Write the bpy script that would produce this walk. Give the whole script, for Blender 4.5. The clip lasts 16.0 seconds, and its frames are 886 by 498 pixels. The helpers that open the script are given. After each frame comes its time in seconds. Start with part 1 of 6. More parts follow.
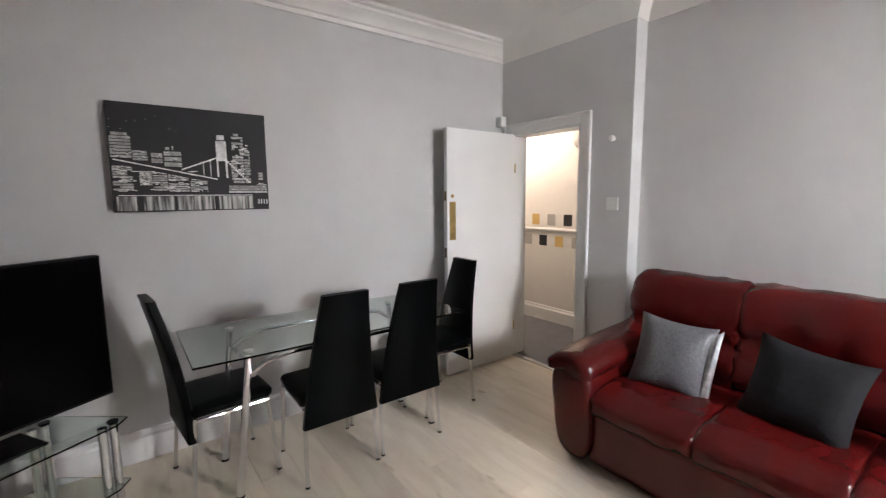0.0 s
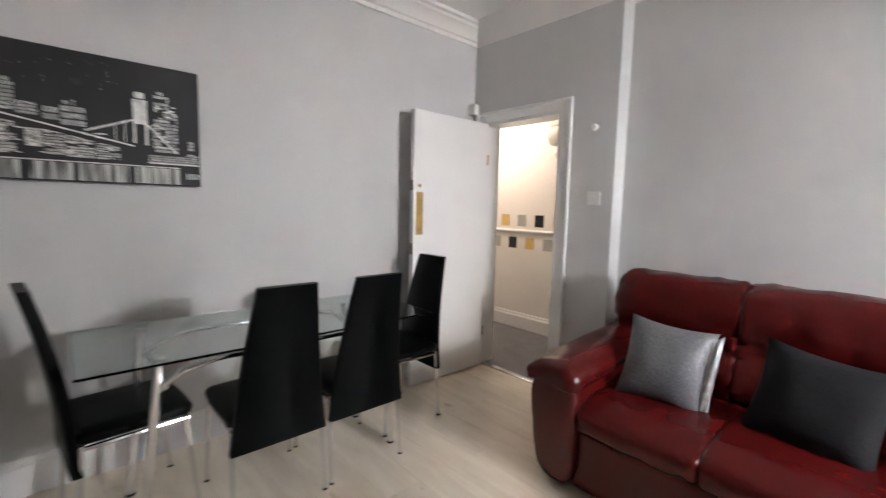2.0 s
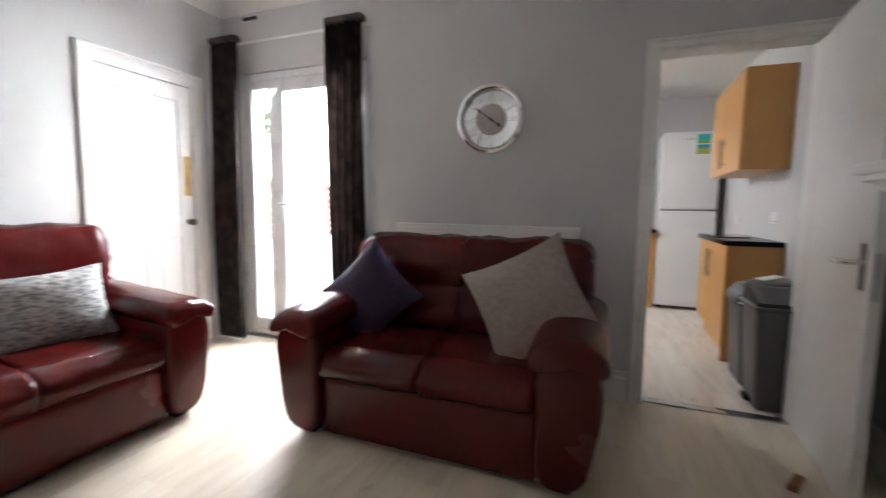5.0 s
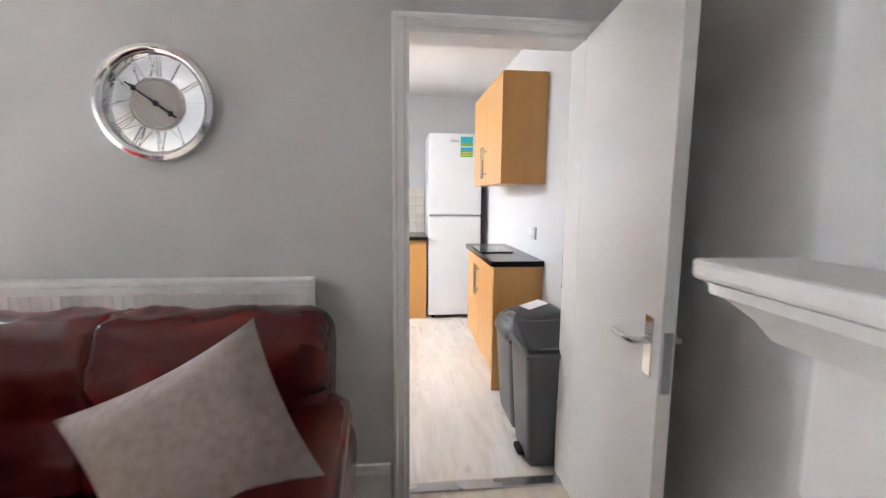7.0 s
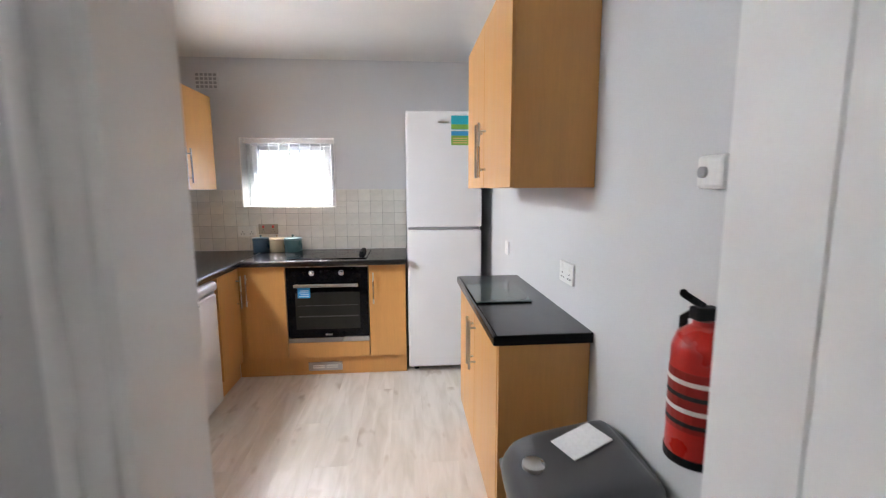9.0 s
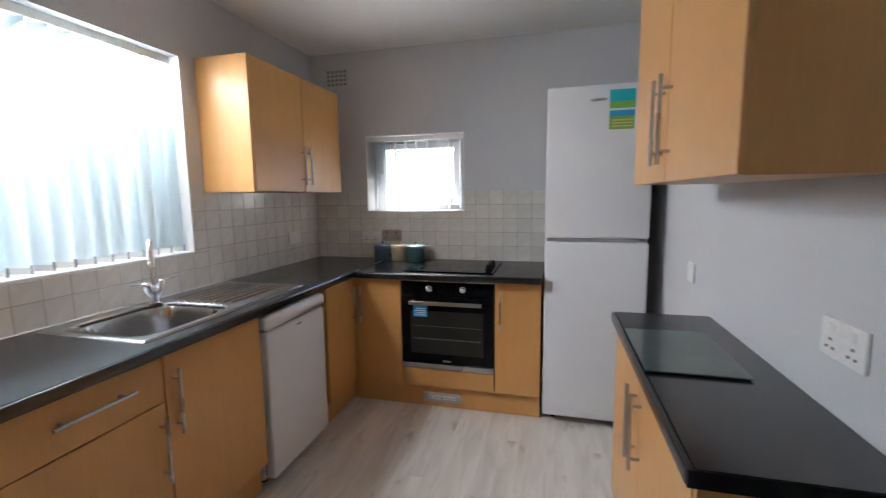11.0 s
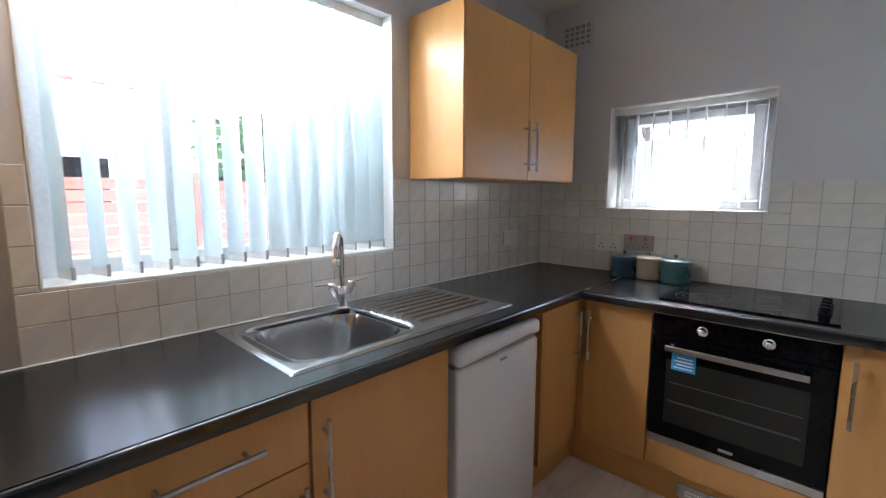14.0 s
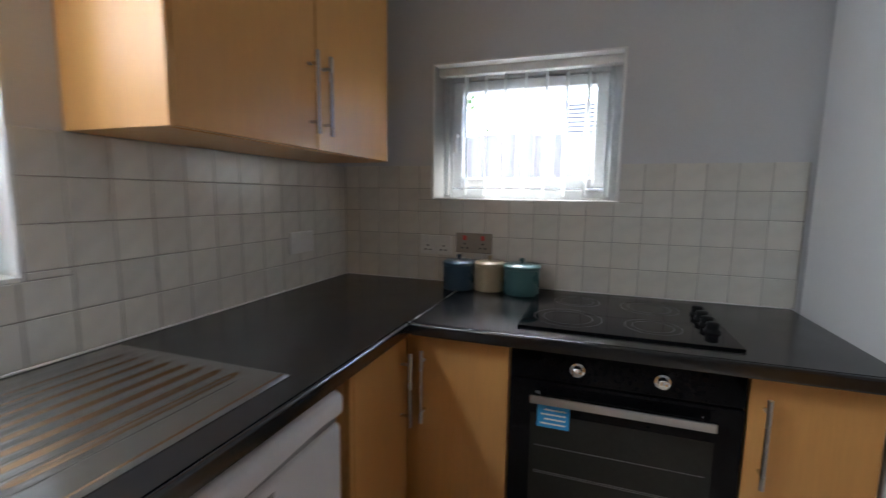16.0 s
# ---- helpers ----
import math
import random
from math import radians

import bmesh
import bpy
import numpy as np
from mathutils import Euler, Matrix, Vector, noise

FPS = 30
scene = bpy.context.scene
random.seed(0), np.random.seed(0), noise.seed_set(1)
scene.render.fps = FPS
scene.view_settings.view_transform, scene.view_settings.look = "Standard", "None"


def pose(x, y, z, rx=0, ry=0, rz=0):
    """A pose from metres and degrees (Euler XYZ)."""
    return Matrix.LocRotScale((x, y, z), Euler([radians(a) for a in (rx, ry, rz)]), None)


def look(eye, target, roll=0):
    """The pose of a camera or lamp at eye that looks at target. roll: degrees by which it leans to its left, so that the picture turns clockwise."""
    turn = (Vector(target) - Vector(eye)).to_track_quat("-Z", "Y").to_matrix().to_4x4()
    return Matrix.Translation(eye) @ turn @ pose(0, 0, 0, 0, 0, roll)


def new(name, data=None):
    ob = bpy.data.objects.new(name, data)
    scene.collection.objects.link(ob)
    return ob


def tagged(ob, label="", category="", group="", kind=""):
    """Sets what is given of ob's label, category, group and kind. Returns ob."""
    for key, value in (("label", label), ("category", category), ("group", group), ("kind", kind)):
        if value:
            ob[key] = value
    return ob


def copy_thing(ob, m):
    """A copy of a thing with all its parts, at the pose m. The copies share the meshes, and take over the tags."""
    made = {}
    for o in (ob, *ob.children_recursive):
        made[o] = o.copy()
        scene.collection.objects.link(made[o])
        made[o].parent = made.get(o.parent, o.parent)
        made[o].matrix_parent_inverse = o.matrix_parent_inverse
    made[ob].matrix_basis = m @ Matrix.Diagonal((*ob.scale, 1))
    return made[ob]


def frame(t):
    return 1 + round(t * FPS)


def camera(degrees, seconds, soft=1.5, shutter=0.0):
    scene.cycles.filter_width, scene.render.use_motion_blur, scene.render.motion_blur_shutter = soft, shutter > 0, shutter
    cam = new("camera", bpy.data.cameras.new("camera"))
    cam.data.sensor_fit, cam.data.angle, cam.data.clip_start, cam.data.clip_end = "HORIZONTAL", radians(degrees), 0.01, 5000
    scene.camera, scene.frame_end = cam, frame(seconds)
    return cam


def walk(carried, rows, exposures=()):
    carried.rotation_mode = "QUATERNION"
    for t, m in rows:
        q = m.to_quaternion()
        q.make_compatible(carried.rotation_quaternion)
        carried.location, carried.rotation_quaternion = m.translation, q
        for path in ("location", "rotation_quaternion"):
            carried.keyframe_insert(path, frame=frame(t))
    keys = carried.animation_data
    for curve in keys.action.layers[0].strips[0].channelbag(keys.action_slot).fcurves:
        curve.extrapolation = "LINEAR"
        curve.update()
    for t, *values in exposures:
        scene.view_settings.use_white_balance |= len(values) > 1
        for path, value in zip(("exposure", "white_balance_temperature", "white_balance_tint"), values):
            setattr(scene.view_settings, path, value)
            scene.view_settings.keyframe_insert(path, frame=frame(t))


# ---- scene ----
PATH = [
    (0, (0.677, 0.916, 1.464), (1.868, 2.504, 1.221), -0.5),
    (0.5, (0.695, 0.875, 1.444), (1.775, 2.542, 1.212), -0.3),
    (1, (0.717, 0.896, 1.432), (1.782, 2.574, 1.213), 0.2),
    (1.5, (0.775, 1.017, 1.378), (1.872, 2.675, 1.165), 0.7),
    (2, (0.86, 1.197, 1.33), (2.191, 2.676, 1.129), 1.4),
    (2.5, (1.027, 1.37, 1.255), (2.724, 2.412, 1.071), 2.3),
    (3, (1.096, 1.463, 1.247), (3.041, 1.896, 1.078), 2.2),
    (3.5, (1.016, 1.711, 1.198), (2.959, 1.256, 1.066), 2.0),
    (4, (0.9, 1.934, 1.17), (2.588, 0.868, 1.053), 1.8),
    (4.5, (0.709, 2.046, 1.146), (2.007, 0.533, 0.989), 1.3),
    (5, (0.57, 2.093, 1.105), (1.297, 0.239, 0.916), 0.8),
    (5.2, (0.545, 2.09, 1.095), (1.065, 0.169, 0.9), 0.7),
    (7.5, (0.352, 0.831, 1.384), (0.133, -1.14, 1.125), 0.5),
    (8.2, (0.211, 0.351, 1.404), (0.008, -1.619, 1.126), -0.0),
    (10.3, (0.025, -0.64, 1.389), (0.15, -2.621, 1.14), -0.2),
    (10.5, (0.015, -0.684, 1.387), (0.237, -2.656, 1.139), -0.3),
    (11, (0.044, -0.752, 1.38), (0.542, -2.673, 1.133), -0.7),
    (11.5, (0.076, -0.793, 1.381), (0.833, -2.628, 1.132), -0.8),
    (12, (0.144, -0.862, 1.377), (1.129, -2.586, 1.134), -0.8),
    (12.5, (0.205, -0.963, 1.36), (1.343, -2.59, 1.122), -0.8),
    (13, (0.301, -1.066, 1.35), (1.572, -2.592, 1.115), -0.5),
    (13.5, (0.369, -1.207, 1.348), (1.72, -2.662, 1.106), -0.2),
    (14, (0.414, -1.371, 1.338), (1.771, -2.818, 1.091), 0.2),
    (14.5, (0.54, -1.511, 1.329), (1.9, -2.954, 1.071), 0.4),
    (15, (0.696, -1.658, 1.329), (1.99, -3.16, 1.07), 0.5),
    (15.5, (0.779, -1.857, 1.307), (1.8, -3.56, 1.064), 1.0),
    (16, (0.781, -2.084, 1.281), (1.431, -3.959, 1.034), 0.8),
]
# seconds, stops, kelvin, tint
EXPOSURES = [(0, 4.68, 6700, 15), (2.0, 4.75, 6700, 15), (2.9, 4.5, 6700, 14), (3.4, 3.4, 6300, 8), (4.0, 4.1, 6450, 9), (4.5, 4.6, 6500, 12), (5.2, 4.85, 6500, 12), (7.3, 5.9, 6300, 13), (8.2, 5.75, 6300, 13),
             (10.3, 4.65, 6050, 12), (11.0, 4.52, 6050, 12), (12.5, 4.65, 6050, 11), (13.5, 4.6, 5950, 11), (14.5, 3.88, 5750, 10), (15.0, 3.3, 5850, 11), (16, 4.0, 6050, 9)]
cam = camera(91.5, 16.0, 1.2, 0.4)
walk(cam, [(t, look(eye, target, roll)) for t, eye, target, roll in PATH], EXPOSURES)


# ---- light ----
world = bpy.data.worlds.new("world")
scene.world = world
world.use_nodes = True
wn = world.node_tree
sky = wn.nodes.new("ShaderNodeTexSky")
sky.sky_type = "NISHITA"
sky.sun_disc = False
sky.sun_elevation, sky.sun_rotation = radians(48), radians(140)
sky.dust_density, sky.ozone_density, sky.air_density = 2.5, 1.0, 1.0
bg = wn.nodes["Background"]
bg.inputs["Strength"].default_value = 0.15
wn.links.new(sky.outputs["Color"], bg.inputs["Color"])
sun_data = bpy.data.lights.new("sun", "SUN")
sun_data.energy, sun_data.angle, sun_data.color = 1.5, radians(30), (1.0, 0.96, 0.9)
sun = new("sun", sun_data)
sun.matrix_world = look((4, -6, 9), (1, -2, 0))
bulb_data = bpy.data.lights.new("hall_bulb", "POINT")
bulb_data.energy, bulb_data.color, bulb_data.shadow_soft_size = 1.25, (1.0, 0.85, 0.70), 0.06
new("hall_bulb", bulb_data).location = (4.1, 4.45, 2.25)


def sky_lamp(name, watts, sx, sy, eye, target):
    """An added area lamp that stands in for the sky's light in the upper part of an opening."""
    d = bpy.data.lights.new(name, "AREA")
    d.shape, d.size, d.size_y, d.energy, d.color = "RECTANGLE", sx, sy, watts, (0.93, 0.97, 1.0)
    new(name, d).matrix_world = look(eye, target)


sky_lamp("garden_door_daylight", 4.6, 0.98, 0.46, (2.80, -0.97, 1.86), (2.2, 0.4, 0.6))
sky_lamp("kitchen_window_daylight", 0.85, 1.08, 0.40, (2.30, -2.045, 1.88), (1.0, -2.35, 0.75))
# added fill strip on the room side of the blind, brightens worktop and floor
sky_lamp("kitchen_sill_daylight", 1.0, 1.12, 0.09, (1.925, -2.045, 2.035), (1.45, -2.15, 0.9))


# ---- materials ----
def material(name, color, rough=0.5, metal=0.0, var=0.06, scale=6.0, bump=0.0, bscale=80.0, coat=0.0,
             stretch=(1, 1, 1), fine=0.05, per_object=0.0, spec=0.5, sheen=0.0, rvar=0.05):
    m = bpy.data.materials.new(name)
    m.use_nodes = True
    nt = m.node_tree
    p = nt.nodes["Principled BSDF"]
    p.inputs["Metallic"].default_value = metal
    p.inputs["Coat Weight"].default_value = coat
    p.inputs["Coat Roughness"].default_value = 0.12
    p.inputs["Specular IOR Level"].default_value = spec
    p.inputs["Sheen Weight"].default_value = sheen
    tc = nt.nodes.new("ShaderNodeTexCoord")
    mp = nt.nodes.new("ShaderNodeMapping")
    mp.inputs["Scale"].default_value = stretch
    nt.links.new(tc.outputs["Object"], mp.inputs["Vector"])
    big = nt.nodes.new("ShaderNodeTexNoise")
    big.inputs["Scale"].default_value, big.inputs["Detail"].default_value = scale, 4
    small = nt.nodes.new("ShaderNodeTexNoise")
    small.inputs["Scale"].default_value, small.inputs["Detail"].default_value = bscale, 3
    for n in (big, small):
        nt.links.new(mp.outputs["Vector"], n.inputs["Vector"])

    def tone(value, lo, hi):
        r = nt.nodes.new("ShaderNodeMapRange")
        r.inputs["From Min"].default_value, r.inputs["From Max"].default_value = 0.3, 0.7
        r.inputs["To Min"].default_value, r.inputs["To Max"].default_value = lo, hi
        nt.links.new(value, r.inputs["Value"])
        return r.outputs["Result"]

    def times(a, b):
        n = nt.nodes.new("ShaderNodeMath")
        n.operation = "MULTIPLY"
        nt.links.new(a, n.inputs[0])
        nt.links.new(b, n.inputs[1])
        return n.outputs[0]

    f = times(tone(big.outputs["Fac"], 1 - var, 1 + var), tone(small.outputs["Fac"], 1 - fine, 1 + fine))
    if per_object:
        info = nt.nodes.new("ShaderNodeObjectInfo")
        r = nt.nodes.new("ShaderNodeMapRange")
        r.inputs["To Min"].default_value, r.inputs["To Max"].default_value = 1 - per_object, 1 + per_object
        nt.links.new(info.outputs["Random"], r.inputs["Value"])
        f = times(f, r.outputs["Result"])
    hue = nt.nodes.new("ShaderNodeVectorMath")
    hue.operation = "SCALE"
    hue.inputs[0].default_value = color
    nt.links.new(f, hue.inputs["Scale"])
    nt.links.new(hue.outputs["Vector"], p.inputs["Base Color"])
    nt.links.new(tone(big.outputs["Fac"], max(rough - rvar, 0.02), rough + rvar), p.inputs["Roughness"])
    if bump:
        b = nt.nodes.new("ShaderNodeBump")
        b.inputs["Strength"].default_value, b.inputs["Distance"].default_value = bump, 0.004
        nt.links.new(small.outputs["Fac"], b.inputs["Height"])
        nt.links.new(b.outputs["Normal"], p.inputs["Normal"])
    return m


def glass_material(name, color=(1, 1, 1), rough=0.0, ior=1.45):
    m = bpy.data.materials.new(name)
    m.use_nodes = True
    p = m.node_tree.nodes["Principled BSDF"]
    p.inputs["Base Color"].default_value = (*color, 1)
    p.inputs["Transmission Weight"].default_value = 1.0
    p.inputs["Roughness"].default_value = rough
    p.inputs["IOR"].default_value = ior
    return m


def cloth_material(name, color, through_amount):
    m = bpy.data.materials.new(name)
    m.use_nodes = True
    nt = m.node_tree
    out = nt.nodes["Material Output"]
    p = nt.nodes["Principled BSDF"]
    p.inputs["Base Color"].default_value = (*color, 1)
    p.inputs["Roughness"].default_value = 0.7
    tr = nt.nodes.new("ShaderNodeBsdfTranslucent")
    tr.inputs["Color"].default_value = (*color, 1)
    mix = nt.nodes.new("ShaderNodeMixShader")
    mix.inputs["Fac"].default_value = through_amount
    nt.links.new(p.outputs[0], mix.inputs[1])
    nt.links.new(tr.outputs[0], mix.inputs[2])
    nt.links.new(mix.outputs[0], out.inputs["Surface"])
    tex = nt.nodes.new("ShaderNodeTexNoise")
    tex.inputs["Scale"].default_value = 300
    b = nt.nodes.new("ShaderNodeBump")
    b.inputs["Strength"].default_value = 0.15
    nt.links.new(tex.outputs["Fac"], b.inputs["Height"])
    nt.links.new(b.outputs["Normal"], p.inputs["Normal"])
    return m


def blotch_material(name, dark, light, scale, rough, lo=0.45, hi=0.6, stretch=(1, 1, 1), bump=0.2, sheen=0.0):
    m = bpy.data.materials.new(name)
    m.use_nodes = True
    nt = m.node_tree
    p = nt.nodes["Principled BSDF"]
    p.inputs["Roughness"].default_value = rough
    p.inputs["Sheen Weight"].default_value = sheen
    tc = nt.nodes.new("ShaderNodeTexCoord")
    mp = nt.nodes.new("ShaderNodeMapping")
    mp.inputs["Scale"].default_value = stretch
    nt.links.new(tc.outputs["Object"], mp.inputs["Vector"])
    tex = nt.nodes.new("ShaderNodeTexNoise")
    tex.inputs["Scale"].default_value, tex.inputs["Detail"].default_value = scale, 5
    nt.links.new(mp.outputs["Vector"], tex.inputs["Vector"])
    ramp = nt.nodes.new("ShaderNodeValToRGB")
    ramp.color_ramp.elements[0].position, ramp.color_ramp.elements[0].color = lo, (*dark, 1)
    ramp.color_ramp.elements[1].position, ramp.color_ramp.elements[1].color = hi, (*light, 1)
    nt.links.new(tex.outputs["Fac"], ramp.inputs["Fac"])
    nt.links.new(ramp.outputs["Color"], p.inputs["Base Color"])
    b = nt.nodes.new("ShaderNodeBump")
    b.inputs["Strength"].default_value, b.inputs["Distance"].default_value = bump, 0.004
    nt.links.new(tex.outputs["Fac"], b.inputs["Height"])
    nt.links.new(b.outputs["Normal"], p.inputs["Normal"])
    return m


def wood_floor_material(name, dark, light, knot_from):
    m = bpy.data.materials.new(name)
    m.use_nodes = True
    nt = m.node_tree
    p = nt.nodes["Principled BSDF"]
    p.inputs["Roughness"].default_value = 0.33
    info = nt.nodes.new("ShaderNodeObjectInfo")
    tc = nt.nodes.new("ShaderNodeTexCoord")
    off = nt.nodes.new("ShaderNodeVectorMath")
    off.operation = "ADD"
    sc = nt.nodes.new("ShaderNodeVectorMath")
    sc.operation = "SCALE"
    sc.inputs[0].default_value = (17.0, 31.0, 5.0)
    nt.links.new(info.outputs["Random"], sc.inputs["Scale"])
    nt.links.new(tc.outputs["Object"], off.inputs[0])
    nt.links.new(sc.outputs["Vector"], off.inputs[1])
    mp = nt.nodes.new("ShaderNodeMapping")
    mp.inputs["Scale"].default_value = (1.2, 7.0, 1.0)
    nt.links.new(off.outputs["Vector"], mp.inputs["Vector"])
    grain = nt.nodes.new("ShaderNodeTexNoise")
    grain.inputs["Scale"].default_value, grain.inputs["Detail"].default_value = 2.2, 7
    grain.inputs["Distortion"].default_value = 0.6
    nt.links.new(mp.outputs["Vector"], grain.inputs["Vector"])
    knot = nt.nodes.new("ShaderNodeTexNoise")
    knot.inputs["Scale"].default_value, knot.inputs["Detail"].default_value = 3.4, 2
    mp2 = nt.nodes.new("ShaderNodeMapping")
    mp2.inputs["Scale"].default_value = (1.3, 2.6, 1.0)
    nt.links.new(off.outputs["Vector"], mp2.inputs["Vector"])
    nt.links.new(mp2.outputs["Vector"], knot.inputs["Vector"])
    ramp = nt.nodes.new("ShaderNodeValToRGB")
    ramp.color_ramp.elements[0].position, ramp.color_ramp.elements[0].color = 0.30, (*dark, 1)
    ramp.color_ramp.elements[1].position, ramp.color_ramp.elements[1].color = 0.62, (*light, 1)
    nt.links.new(grain.outputs["Fac"], ramp.inputs["Fac"])
    kr = nt.nodes.new("ShaderNodeValToRGB")
    kr.color_ramp.elements[0].position, kr.color_ramp.elements[0].color = knot_from, (1, 1, 1, 1)
    kr.color_ramp.elements[1].position, kr.color_ramp.elements[1].color = 0.80, (0.55, 0.45, 0.36, 1)
    nt.links.new(knot.outputs["Fac"], kr.inputs["Fac"])
    mul = nt.nodes.new("ShaderNodeMix")
    mul.data_type, mul.blend_type = "RGBA", "MULTIPLY"
    mul.inputs["Factor"].default_value = 1.0
    nt.links.new(ramp.outputs["Color"], mul.inputs["A"])
    nt.links.new(kr.outputs["Color"], mul.inputs["B"])
    vr = nt.nodes.new("ShaderNodeMapRange")
    vr.inputs["To Min"].default_value, vr.inputs["To Max"].default_value = 0.94, 1.05
    nt.links.new(info.outputs["Random"], vr.inputs["Value"])
    fin = nt.nodes.new("ShaderNodeVectorMath")
    fin.operation = "SCALE"
    nt.links.new(mul.outputs["Result"], fin.inputs[0])
    nt.links.new(vr.outputs["Result"], fin.inputs["Scale"])
    nt.links.new(fin.outputs["Vector"], p.inputs["Base Color"])
    b = nt.nodes.new("ShaderNodeBump")
    b.inputs["Strength"].default_value, b.inputs["Distance"].default_value = 0.12, 0.002
    nt.links.new(grain.outputs["Fac"], b.inputs["Height"])
    nt.links.new(b.outputs["Normal"], p.inputs["Normal"])
    return m


M_WALL = material("grey_wall_paint", (0.59, 0.59, 0.585), 0.55, var=0.03, scale=1.5, bump=0.12, bscale=160, fine=0.02)
M_KWALL = material("kitchen_wall_paint", (0.60, 0.60, 0.615), 0.5, var=0.03, scale=1.5, bump=0.12, bscale=160, fine=0.02)
M_CEIL = material("ceiling_paint", (0.78, 0.76, 0.73), 0.7, var=0.03, scale=2, bump=0.1, bscale=120, fine=0.02)
M_WHITE = material("white_gloss_paint", (0.80, 0.795, 0.78), 0.34, var=0.012, scale=3, bump=0.02, bscale=200, fine=0.01)
M_HALL = material("hall_paint", (0.80, 0.77, 0.73), 0.6, var=0.03, scale=2, bump=0.1, bscale=120)
M_CARPET = material("grey_carpet", (0.17, 0.17, 0.185), 0.95, var=0.1, scale=8, bump=0.8, bscale=400, fine=0.25)
M_FLOOR = wood_floor_material("cream_laminate", (0.68, 0.585, 0.46), (0.79, 0.705, 0.58), 0.70)
M_KFLOOR = wood_floor_material("grey_oak_laminate", (0.63, 0.57, 0.495), (0.79, 0.735, 0.67), 0.63)
M_SUB = material("subfloor", (0.16, 0.13, 0.10), 0.9)
M_LEATHER = material("red_leather", (0.078, 0.004, 0.004), 0.26, var=0.04, scale=2, bump=0.16, bscale=26, fine=0.02, rvar=0.015, spec=0.34)
M_BLACKVINYL = material("black_vinyl", (0.002, 0.0025, 0.0027), 0.34, spec=0.06, var=0.1, scale=4, bscale=20, fine=0.03)
M_BLACKPLASTIC = material("black_plastic", (0.008, 0.008, 0.009), 0.4, spec=0.10)
M_CHROME = material("chrome", (0.78, 0.79, 0.80), 0.10, metal=1.0, var=0.03, fine=0.02)
M_STEEL = material("brushed_steel", (0.55, 0.55, 0.55), 0.28, metal=1.0, var=0.02, scale=3, bscale=60, fine=0.02)
M_SINK = material("sink_steel", (0.42, 0.415, 0.41), 0.25, metal=1.0, var=0.0, scale=3, bscale=20, fine=0.0, rvar=0.01)
M_BRASS = material("worn_brass", (0.46, 0.31, 0.12), 0.38, metal=1.0, var=0.2, scale=20)
M_BRONZE = material("dark_bronze", (0.16, 0.12, 0.08), 0.4, metal=1.0, var=0.2)
M_SCREEN = material("tv_screen", (0.002, 0.002, 0.0025), 0.16, var=0.02, spec=0.05)
M_BEECH = material("beech_laminate", (0.62, 0.318, 0.10), 0.34, var=0.035, scale=2.0, bscale=14, stretch=(9, 9, 0.8), fine=0.03, bump=0.02)
M_EDGE = material("dark_joint", (0.09, 0.05, 0.03), 0.7)
M_WORKTOP = material("black_worktop", (0.006, 0.0065, 0.008), 0.24, var=0.12, scale=9, bscale=260, fine=0.35, rvar=0.03, spec=1.0)
M_APPLIANCE = material("white_enamel", (0.74, 0.74, 0.75), 0.36, var=0.02, scale=3, bump=0.04, bscale=200, fine=0.01)
M_GASKET = material("grey_gasket", (0.30, 0.30, 0.31), 0.6)
M_TILE = material("cream_glazed_tile", (0.70, 0.675, 0.62), 0.18, var=0.04, scale=12, bump=0.05, bscale=30, per_object=0.05, fine=0.02)
M_GROUT = material("grout", (0.36, 0.34, 0.31), 0.9, var=0.1, bump=0.3, bscale=200)
M_OVENGLASS = material("oven_black_glass", (0.004, 0.004, 0.005), 0.06, var=0.05, spec=0.16)
M_OVENIN = material("oven_window", (0.026, 0.025, 0.022), 0.10, var=0.1, spec=0.2)
M_PLASTICW = material("white_plastic", (0.76, 0.75, 0.72), 0.35, var=0.02)
M_UPVC = material("white_upvc", (0.78, 0.79, 0.80), 0.30, var=0.02)
M_CURTAIN = blotch_material("brown_patterned_curtain", (0.030, 0.022, 0.021), (0.095, 0.070, 0.060), 11, 0.75, 0.40, 0.64, (1, 1, 0.8), 0.25)
M_GREYVELVET = blotch_material("grey_crushed_velvet", (0.105, 0.107, 0.115), (0.165, 0.165, 0.18), 85, 0.45, 0.3, 0.7, bump=0.6)
M_DARKVELVET = blotch_material("charcoal_velvet", (0.0025, 0.0026, 0.0045), (0.005, 0.0052, 0.008), 85, 0.85, 0.3, 0.7, bump=0.5)
M_FUR = blotch_material("silver_fur_fabric", (0.20, 0.20, 0.20), (0.60, 0.59, 0.58), 34, 0.7, 0.36, 0.62, (1, 1, 2.4), bump=1.0)
M_SILVER = blotch_material("silver_velvet", (0.33, 0.33, 0.34), (0.62, 0.62, 0.63), 30, 0.4, 0.3, 0.7, bump=0.5)
M_PURPLE = blotch_material("purple_fabric", (0.034, 0.017, 0.050), (0.050, 0.027, 0.070), 60, 0.75, 0.3, 0.7)
M_TAUPE = blotch_material("taupe_velvet", (0.25, 0.195, 0.175), (0.33, 0.27, 0.245), 40, 0.6, 0.3, 0.7, bump=0.5)
M_GLASS = glass_material("window_glass")
M_TABLEGLASS = glass_material("green_tinted_glass", (0.84, 0.94, 0.91))
M_BLIND = cloth_material("blind_fabric", (0.71, 0.79, 0.80), 0.32)
# blind fabric made paler and more translucent to imitate the window's glare
M_BRIGHT_BLIND = cloth_material("brightened_blind_fabric", (0.86, 0.88, 0.88), 0.6)
